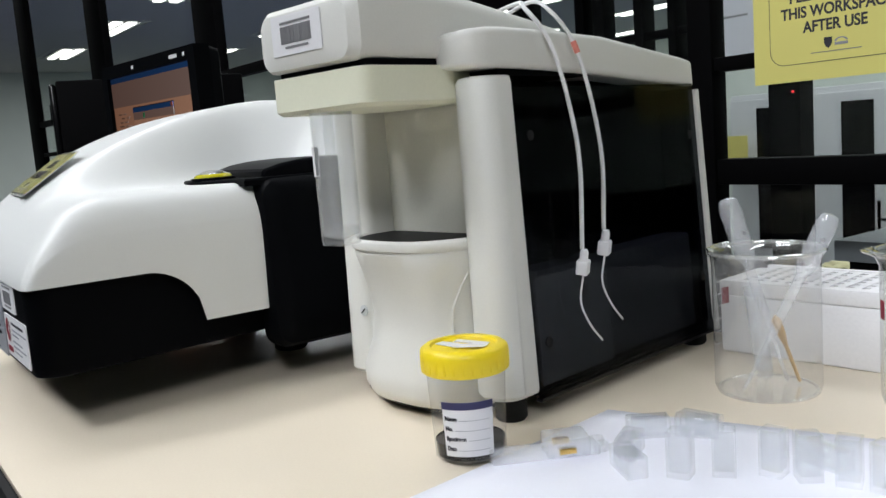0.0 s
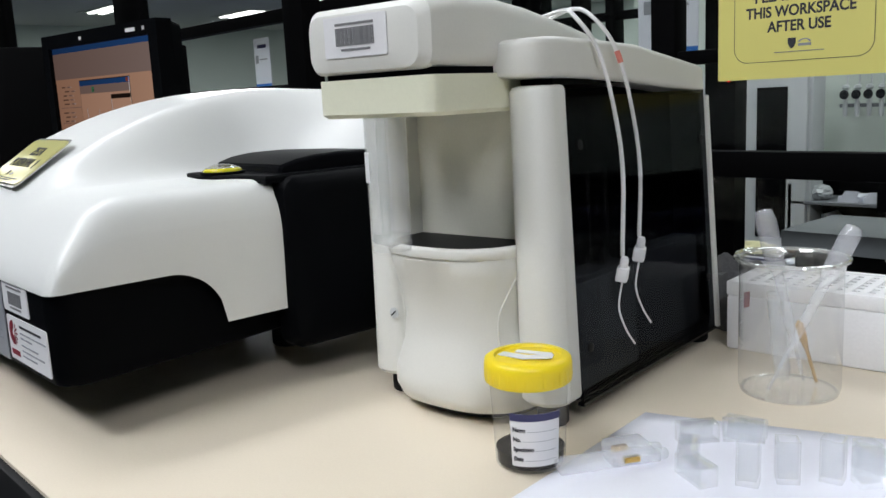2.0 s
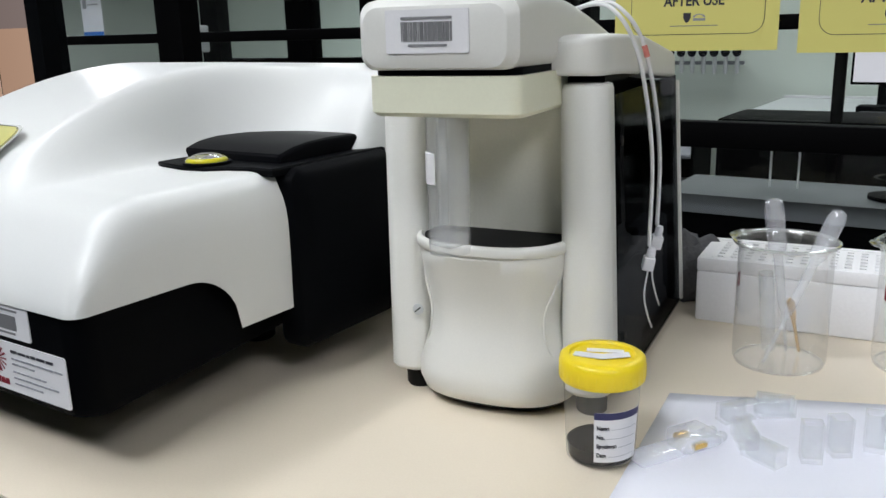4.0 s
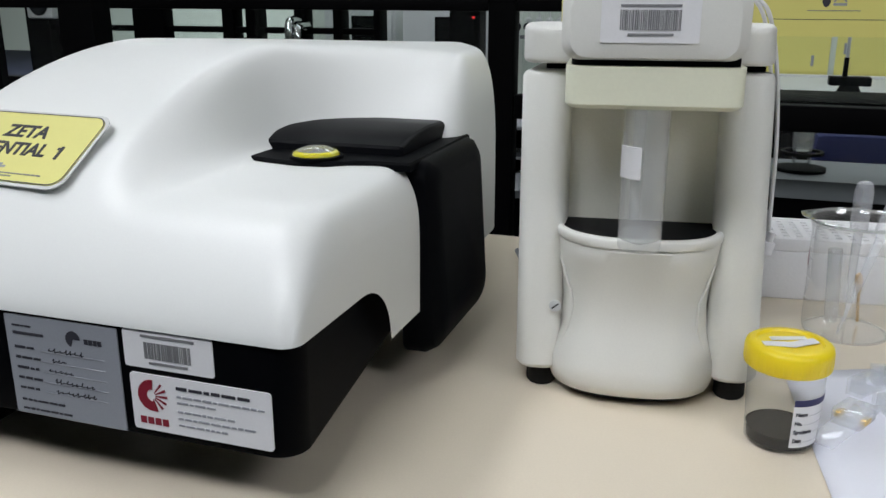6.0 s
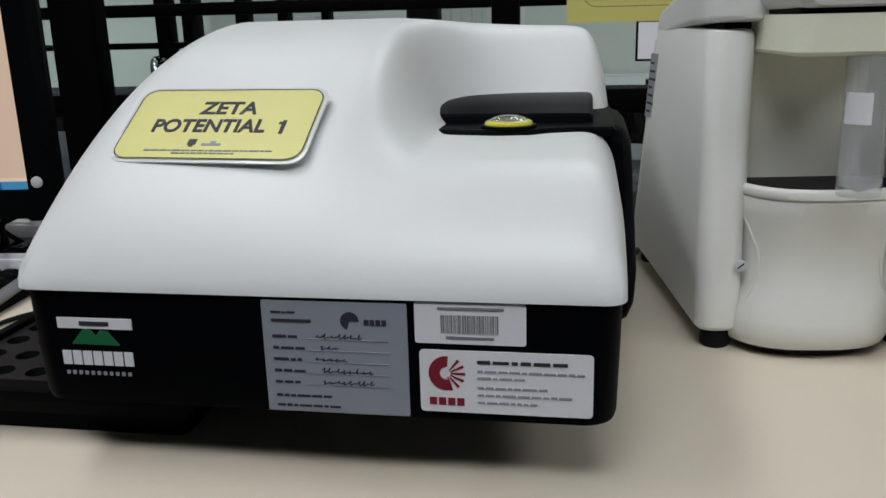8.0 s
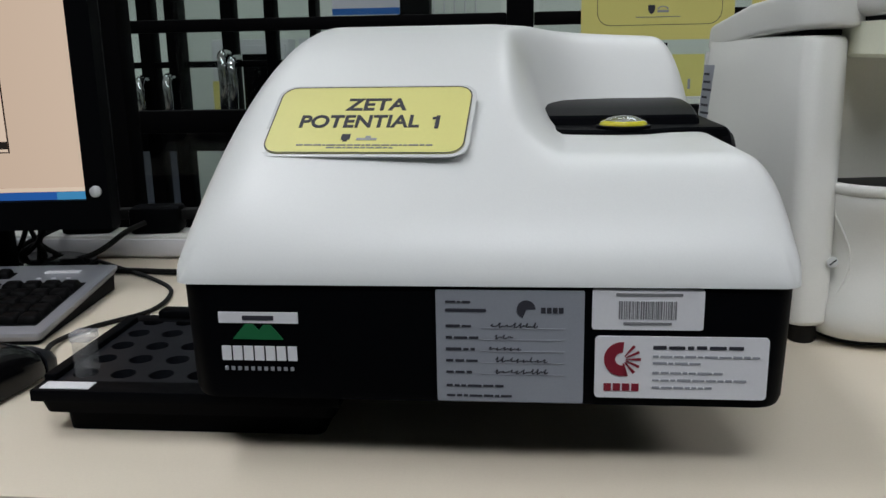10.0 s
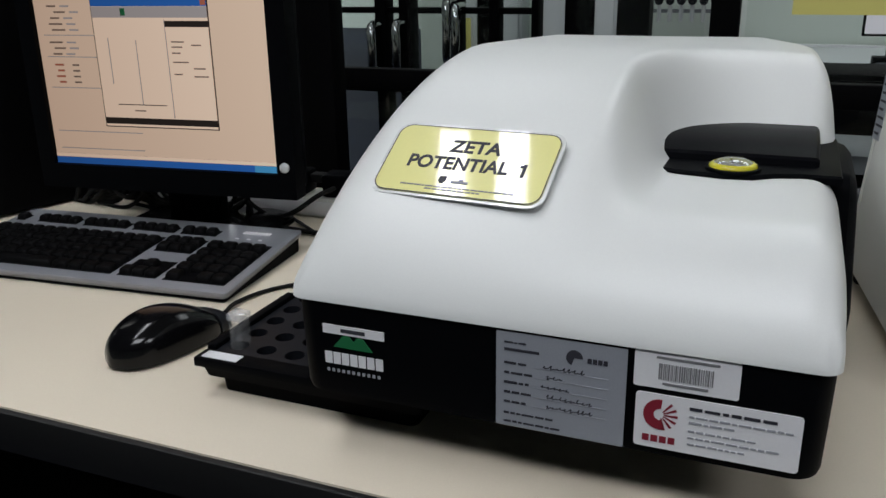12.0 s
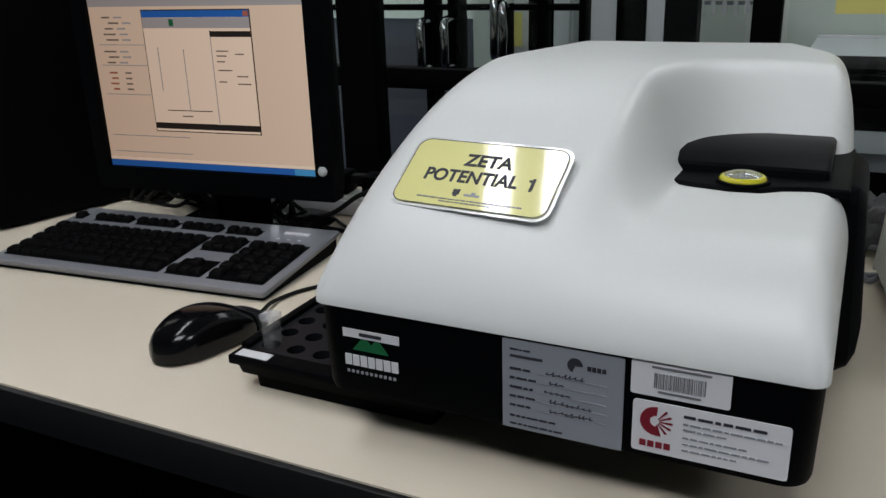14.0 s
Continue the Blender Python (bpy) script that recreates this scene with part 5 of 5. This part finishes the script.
# ---------------------------------------------------------------- signs on the partition
def workspace_sign(x0, x1, m):
    t = thing("notice_sign", m, "yellow notice hung on the black partition frame", "sign", "yellow notices")
    w, h = x1 - x0, 0.165
    part("sheet", box(0, w, 0, 0.001, 0, h), YELLOW, t, smooth=False)
    o, i = rrect(0.024, w - 0.018, 0.022, h - 0.012, 0.02, 6), rrect(0.0248, w - 0.0188, 0.0228, h - 0.0128, 0.0195, 6)
    bm = bmesh.new()
    vo, vi = [bm.verts.new((x, -0.0003, z)) for x, z in o], [bm.verts.new((x, -0.0003, z)) for x, z in i]
    for k in range(len(vo)):
        bm.faces.new((vo[k], vo[(k + 1) % len(vo)], vi[(k + 1) % len(vo)], vi[k]))
    part("border", bm, INK, t, smooth=False)
    f = lambda x, z: pose(x, -0.0002, z, 90, 0, 0)
    words("lettering", "PLEASE CLEAN", 0.0195, INK, t, f(w * 0.50, 0.1065), "bold black words", 0.95, 0.0005)
    words("lettering", "THIS WORKSPACE", 0.0195, INK, t, f(w * 0.50, 0.0865), "bold black words", 0.90, 0.0005)
    words("lettering", "AFTER USE", 0.0195, INK, t, f(w * 0.50, 0.067), "bold black words", 0.90, 0.0005)
    cx = w * 0.462
    shield = [(cx + a, b) for a, b in ((-0.0052, 0.0515), (0.0052, 0.0515), (0.0052, 0.0450), (0.0032, 0.0405), (0.0, 0.0380), (-0.0032, 0.0405), (-0.0052, 0.0450))]
    part("crest", loft([[(x, y, z) for x, z in shield] for y in (-0.0001, -0.0006)]), INK, t, "black shield crest", smooth=False)
    part("emblem", loft([[(w * 0.537 + r * math.cos(radians(a)), y, 0.0452 + r * 0.55 * math.sin(radians(a))) for r, a in [(0.0085, 15 * i) for i in range(13)] + [(0.0060, 180 - 15 * i) for i in range(13)]] for y in (-0.0001, -0.0006)]), PALEINK, t, smooth=False)
    part("emblem_bar", box(w * 0.50, w * 0.575, -0.0006, -0.0001, 0.0405, 0.0440), PALEINK, t, smooth=False)
    part("small_print", box(w * 0.36, w * 0.65, -0.0006, -0.0001, 0.0335, 0.0345), BARINK, t, smooth=False)


workspace_sign(0.109, 0.337, pose(0.109, PY - 0.004, 0.230))
workspace_sign(0.109, 0.337, pose(0.362, PY - 0.004, 0.226))


# ---------------------------------------------------------------- neighbouring room
def poster(x, y, z, w, h, label, kind=0):
    t = thing("poster", pose(x, y, z), label, "poster", "white posters")
    part("sheet", box(0, w, 0, 0.002, 0, h), PAPER, t, smooth=False)
    part("blue_band", box(0, w, -0.0008, -0.0002, 0.0, h * 0.08), BLUE, t, smooth=False)
    part("heading", box(w * 0.25, w * 0.8, -0.0008, -0.0002, h * 0.8, h * 0.87), NAVY, t, smooth=False)
    part("picture", box(w * 0.1, w * 0.28, -0.0008, -0.0002, h * 0.5, h * 0.66), PALEINK, t, smooth=False)
    part("print", box(w * 0.35, w * 0.85, -0.0008, -0.0002, h * 0.56, h * 0.585), PALEINK, t, smooth=False)
    if kind:
        for a in (0.1, 0.9):
            part("hanger_wire", box(w * a - 0.001, w * a + 0.001, 0.0002, 0.0018, h, CEIL - z), STEEL, t, smooth=False)


poster(-0.40, 1.50, 0.296, 0.15, 0.18, "white poster with a blue foot band behind glass", 1)
poster(-1.255, PY + 0.07, 0.275, 0.075, 0.125, "white poster with a blue foot band on the partition glass")


def steel_cabinet(x, y, w):
    t = thing("steel_cabinet", pose(x, y, FLOOR), "light grey steel cabinet with a glazed door", "cabinet", "steel cabinets")
    h = 1.04
    part("body", box(0, w, 0.02, 0.11, 0, h, 0.003), STEEL, t)
    d = part("door", box(0.01, w - 0.01, 0.0, 0.018, 0.05, h - 0.02, 0.002), STEEL, t)
    part("window", box(w * 0.42, w * 0.76, -0.003, -0.0005, 0.5, h - 0.05), GLOSSBLACK, d, "dark glazed window", smooth=False)
    part("window", box(w * 0.42, w * 0.76, -0.003, -0.0005, 0.1, 0.46), GLOSSBLACK, d, "dark glazed window", smooth=False)
    part("lock", lathe([(0.008, 0), (0.008, 0.008)], 12), CHROME, d).matrix_local = pose(w * 0.2, 0, 0.55, 90, 0, 0)


steel_cabinet(-0.75, 2.50, 0.30)
steel_cabinet(-1.08, 2.56, 0.28)


def valves():
    t = thing("gas_manifold", pose(-0.43, 2.70, 0.14), "row of steel gas valves on the far wall", "valve manifold")
    part("rail", box(0, 0.30, -0.03, -0.018, -0.006, 0.006), GREYTOP, t, smooth=False)
    for k in range(8):
        x = 0.02 + k * 0.037
        v = part("valve", lathe([(0.006, -0.05), (0.008, -0.02), (0.006, 0.0), (0.007, 0.035), (0.012, 0.04), (0.010, 0.05), (0.0, 0.052)], 12), STEEL, t)
        v.matrix_local = pose(x, -0.035, 0.015)
        part("hand_wheel", lathe([(0.013, -0.003), (0.015, 0.0), (0.013, 0.003)], 14), CHAR, v).matrix_local = pose(0, -0.012, 0.02, 90, 0, 0)
        part("pipe", hose([(x, -0.024, 0.05), (x, -0.02, 0.15), (x, -0.012, 0.32)], 0.003, 6, 3), STEEL, t)
    for x in (0.03, 0.27):
        part("bracket", box(x - 0.006, x + 0.006, -0.018, 0.02, -0.005, 0.005), GREYTOP, t, smooth=False)


valves()


def far_bench():
    k = thing("low_cupboard", label="black low cupboard with doors behind the grey table", category="cupboard")
    part("carcass", box(0.07, 2.4, 1.66, 1.90, FLOOR, 0.062, 0.002), FRAME, k)
    for i in range(5):
        part("door", box(0.08 + i * 0.465, 0.53 + i * 0.465, 1.648, 1.6595, FLOOR + 0.05, 0.05, 0.002), DARKCASE, k)
    t = thing("wall_bench", label="pale-topped bench along the far wall", category="bench")
    part("worktop", box(0.0, 3.0, 1.98, 2.7, 0.0, 0.028), STEEL, t, "pale grey worktop", smooth=False)
    for x in (0.05, 1.2, 2.6):
        part("pedestal", box(x, x + 0.4, 2.0, 2.68, FLOOR, -0.0005), FRAME, t, smooth=False)
    part("upstand", box(0.0, 3.0, 2.68, 2.70, 0.0285, 0.036), LABEL, t, smooth=False)
    b = thing("grey_table", label="grey laminate table behind the partition", category="table")
    part("tabletop", box(0.14, 2.4, 1.085, 1.275, -0.03, 0.0), GREYTOP, b, smooth=False)
    for x in (0.18, 2.32):
        for y in (1.12, 1.22):
            part("leg", box(x, x + 0.04, y, y + 0.04, FLOOR, -0.0302), FRAME, b, smooth=False)
    part("apron", box(0.16, 2.38, 1.09, 1.11, -0.12, -0.0302), FRAME, b, smooth=False)
    s = thing("retort_stand", pose(0.478, 1.17, 0), "small black lab stand with a glass jar on the grey table", "lab stand")
    part("base_ring", lathe([(0.0, 0.0), (0.04, 0.0), (0.04, 0.006), (0.0, 0.008)], 24), BLACK, s)
    for x in (-0.012, 0.012):
        part("rod", lathe([(0.003, 0.008), (0.003, 0.09)], 8, x, 0), CHROME, s)
    part("ring", lathe([(0.028, 0.028), (0.034, 0.028), (0.034, 0.033), (0.028, 0.033), (0.028, 0.028)], 24), BLACK, s)
    part("jar", lathe([(0.0, 0.034), (0.016, 0.034), (0.017, 0.04), (0.017, 0.085), (0.014, 0.09)], 24), RIMGLASS, s, "small glass jar")
    d = thing("black_display", pose(0.312, 1.20, 0.0), "black flat display on thin legs on the grey table", "display")
    part("housing", box(-0.037, 0.037, -0.006, 0.012, 0.067, 0.111, 0.003), BLACK, d)
    for x in (-0.026, 0.018):
        part("leg", box(x - 0.0015, x + 0.0015, 0.0, 0.003, 0.0002, 0.068), STEEL, d, smooth=False)
    ch = thing("office_chair", pose(0.755, 1.45, FLOOR), "dark blue upholstered office chair behind the table", "chair")
    part("backrest", box(-0.24, 0.24, -0.03, 0.03, 0.60, 0.81, 0.025), BLUECH, ch)
    part("seat", box(-0.23, 0.23, 0.04, 0.24, 0.44, 0.50, 0.02), BLUECH, ch)
    part("column", lathe([(0.025, 0.03), (0.025, 0.44)], 12, 0, 0.12), RUBBER, ch)
    for a in range(0, 360, 72):
        part("base_arm", box(0.02, 0.22, -0.015, 0.015, 0.03, 0.055), RUBBER, ch, smooth=False).matrix_local = pose(0, 0.12, 0, 0, 0, a)
        part("castor", lathe([(0.0, 0.0), (0.018, 0.004), (0.018, 0.028), (0.0, 0.03)], 10, 0.21, 0), RUBBER, ch).matrix_local = pose(0, 0.12, 0, 0, 0, a)
    part("back_post", box(-0.02, 0.02, 0.032, 0.06, 0.40, 0.62), RUBBER, ch, smooth=False)
    m = thing("far_monitor", pose(0.272, 2.10, 0.0282), "lit flat monitor on the far bench", "monitor")
    w = 0.151
    part("bezel", box(0, w, 0.002, 0.02, 0.082, 0.195, 0.002), BLACK, m)
    part("screen", box(0.006, w - 0.006, 0.0, 0.0015, 0.0885, 0.188), FARSCR, m, "pale lit screen", smooth=False)
    part("neck", box(w / 2 - 0.012, w / 2 + 0.012, 0.008, 0.02, 0.008, 0.082), BLACK, m, smooth=False)
    part("foot", box(w / 2 - 0.06, w / 2 + 0.06, -0.005, 0.05, 0.0001, 0.008, 0.002), BLACK, m)
    e = thing("desk_equipment", pose(0.30, 2.05, 0.0282), "low black equipment box under the far monitor", "equipment")
    part("case", box(0.0, 0.11, -0.03, 0.03, 0, 0.036, 0.003), BLACK, e)
    part("slot", box(0.01, 0.08, -0.031, -0.0302, 0.02, 0.024), GREYTOP, e, smooth=False)
    e = thing("bench_stand", pose(0.645, 2.10, 0.0282), "black stand with a slim grey column on the far bench", "stand")
    part("head", box(-0.05, 0.05, -0.02, 0.03, 0.030, 0.052, 0.003), BLACK, e)
    part("foot", lathe([(0.0, 0.0), (0.045, 0.0), (0.03, 0.014), (0.022, 0.030), (0.0, 0.030)], 20), BLACK, e)
    part("column", box(-0.018, -0.007, 0.0, 0.012, 0.0515, 0.10), BLACK, e, smooth=False)
    part("column_tube", box(-0.016, -0.008, 0.002, 0.010, 0.1002, 0.22), STEEL, e, smooth=False)
    for x, w in ((0.44, 0.208), (0.666, 0.20)):
        y = thing("wall_notice", pose(x, 2.712, 0.031), "yellow notice on the far wall", "sign", "far notices")
        part("sheet", box(0, w, 0, 0.002, 0, 0.15), YELLOW, y, smooth=False)
        for a, b in ((0.028, 0.07), (0.16, 0.03)):
            part("print", box(a - 0.006, a + 0.003, -0.001, -0.0002, b, b + 0.035), PALEINK, y, smooth=False)
    n = thing("door_notice", pose(-1.33, 2.712 - 0.2, 0.0), "yellow notice behind the glass doors", "sign")
    part("sheet", box(0.27, 0.36, 0, 0.002, 0.0, 0.12), YELLOW, n, smooth=False)


far_bench()


def dark_rack():
    lb = thing("side_bench", label="low grey side bench under the dark shelf", category="bench")
    part("top", box(-0.72, -0.20, 2.22, 2.49, -0.335, -0.31), GREYTOP, lb, smooth=False)
    for x in (-0.70, -0.25):
        part("panel", box(x, x + 0.03, 2.24, 2.48, FLOOR, -0.3352), FRAME, lb, smooth=False)
    part("front", box(-0.668, -0.252, 2.25, 2.262, FLOOR + 0.05, -0.3354), FRAME, lb, smooth=False)
    t = thing("open_shelf", pose(-0.515, 2.50, FLOOR), "dark open shelf with papers against the far wall", "shelf")
    part("back", box(0.012, 0.273, 0.19, 0.20, 0.44, 0.675), FRAME, t, smooth=False)
    for x in (0.0, 0.274):
        part("upright", box(x, x + 0.011, 0, 0.20, 0, 0.68), FRAME, t, smooth=False)
    for z in (0.515, 0.618):
        part("board", box(0.0115, 0.2735, 0, 0.19, z, z + 0.008), GREYTOP, t, smooth=False)
    sack = thing("wrapped_bundle", pose(-0.44, 2.57, FLOOR + 0.6262), "crumpled pale wrapped bundle on the dark shelf", "bundle")
    bm = bmesh.new()
    bmesh.ops.create_icosphere(bm, subdivisions=4, radius=1)
    for v in bm.verts:
        n = 1 + 0.22 * noise.noise(v.co * 3.1) + 0.12 * noise.noise(v.co * 8)
        v.co = Vector((v.co.x * 0.036 * n, v.co.y * 0.04 * n, max(v.co.z * 0.025 * n, -0.022) + 0.0222))
    part("folds", bm, STEEL, sack)
    for x, z, w, h, tilt in ((-0.368, 0.6264, 0.065, 0.036, -20), (-0.292, 0.6264, 0.052, 0.034, -8)):
        b = thing("paper_stack", pose(x, 2.53, FLOOR + z), "stack of white papers on the dark shelf", "papers", "papers on the shelf")
        part("sheets", box(0, w, 0, 0.10, 0, h * 0.5, 0.001), PAPER, b)
        part("cover", loft([[(0, -0.004, 0.0), (w * 0.8, -0.004, 0.0), (w, -0.004, h), (w * 0.35, -0.004, h)], [(0, -0.002, 0.0), (w * 0.8, -0.002, 0.0), (w, -0.002, h), (w * 0.35, -0.002, h)]]), PAPER, b, smooth=False)
    for k in range(2):
        b = thing("ring_binder", pose(-0.345 - 0.012 * k, 2.52, FLOOR + 0.5232, 0, -42), "grey ring binder leaning on the dark shelf", "binder", "leaning binders")
        part("cover", box(-0.005, 0.0, 0, 0.10, 0.0005, 0.088 - 0.004 * k, 0.001), (STEEL, GREYTOP)[k], b)
    b = thing("cardboard_box", pose(-0.45, 2.30, -0.3098), "brown cardboard box on the side bench", "box")
    part("carton", box(0, 0.13, 0.06, 0.15, 0, 0.033, 0.001), KRAFT, b)
    part("lid_flap", box(0.001, 0.129, 0.061, 0.149, 0.0332, 0.0345), KRAFT, b, smooth=False)
    b = thing("paper_pile", pose(-0.665, 2.26, -0.3098), "pile of papers and dark folders on the side bench", "papers")
    part("folder", box(0.03, 0.235, 0, 0.10, 0, 0.006, 0.001), NAVY, b)
    part("sheet", box(0.0, 0.19, 0.005, 0.11, 0.0062, 0.010, 0.0008), PAPER, b)
    part("folder", box(0.12, 0.245, 0.01, 0.10, 0.0103, 0.015, 0.001), CHAR, b)
    gl = thing("latex_gloves", pose(-0.52, 2.32, -0.2946), "heap of pale yellow latex gloves on the papers", "gloves")
    bm = bmesh.new()
    bmesh.ops.create_icosphere(bm, subdivisions=4, radius=1)
    for v in bm.verts:
        n = 1 + 0.3 * noise.noise(v.co * 2.7 + Vector((3, 1, 0))) + 0.15 * noise.noise(v.co * 7)
        v.co = Vector((v.co.x * 0.072 * n, v.co.y * 0.035 * n, max(v.co.z * 0.026 * n, -0.003) + 0.0032))
    part("folds", bm, GLOVE, gl)
    b = thing("paper_towel", pose(-0.36, 2.26, -0.3098), "crumpled white tissue on the side bench", "tissue")
    bm = bmesh.new()
    bmesh.ops.create_icosphere(bm, subdivisions=3, radius=1)
    for v in bm.verts:
        n = 1 + 0.4 * noise.noise(v.co * 3 + Vector((9, 1, 0)))
        v.co = Vector((v.co.x * 0.045 * n, v.co.y * 0.02 * n, max(v.co.z * 0.012 * n, -0.006) + 0.0062))
    part("folds", bm, PAPER, b)
    p = thing("access_controller", pose(-0.262, 1.55, 0.08), "black wall post with a red indicator lamp", "controller")
    sp = thing("slim_post", pose(0.314, 1.636, 0), "slim black upright post behind the partition", "post")
    part("upright", box(-0.011, 0.011, 0.0, 0.02, FLOOR, CEIL, 0.002), FRAME, sp)
    part("post", box(0, 0.072, 0, 0.05, -0.86, CEIL - 0.08), FRAME, p, smooth=False)
    part("indicator", lathe([(0.0022, 0), (0.0022, 0.002), (0, 0.003)], 10), LED, p, "red indicator lamp").matrix_local = pose(0.057, -0.0005, 0.152, 90, 0, 0)
    a = thing("wall_fan", pose(-1.07, 1.18, 0.262), "small grey fan unit hung behind the glass", "fan")
    part("case", box(-0.034, 0.034, 0.0, 0.03, -0.032, 0.032, 0.005), STEEL, a)
    part("grille", lathe([(0.006, 0), (0.023, 0.003), (0.026, 0.0)], 24), CHAR, a).matrix_local = pose(0, -0.001, 0, 90, 0, 0)
    part("hanger", box(-0.006, 0.006, 0.010, 0.020, 0.0325, CEIL - 0.262), STEEL, a, smooth=False)


dark_rack()
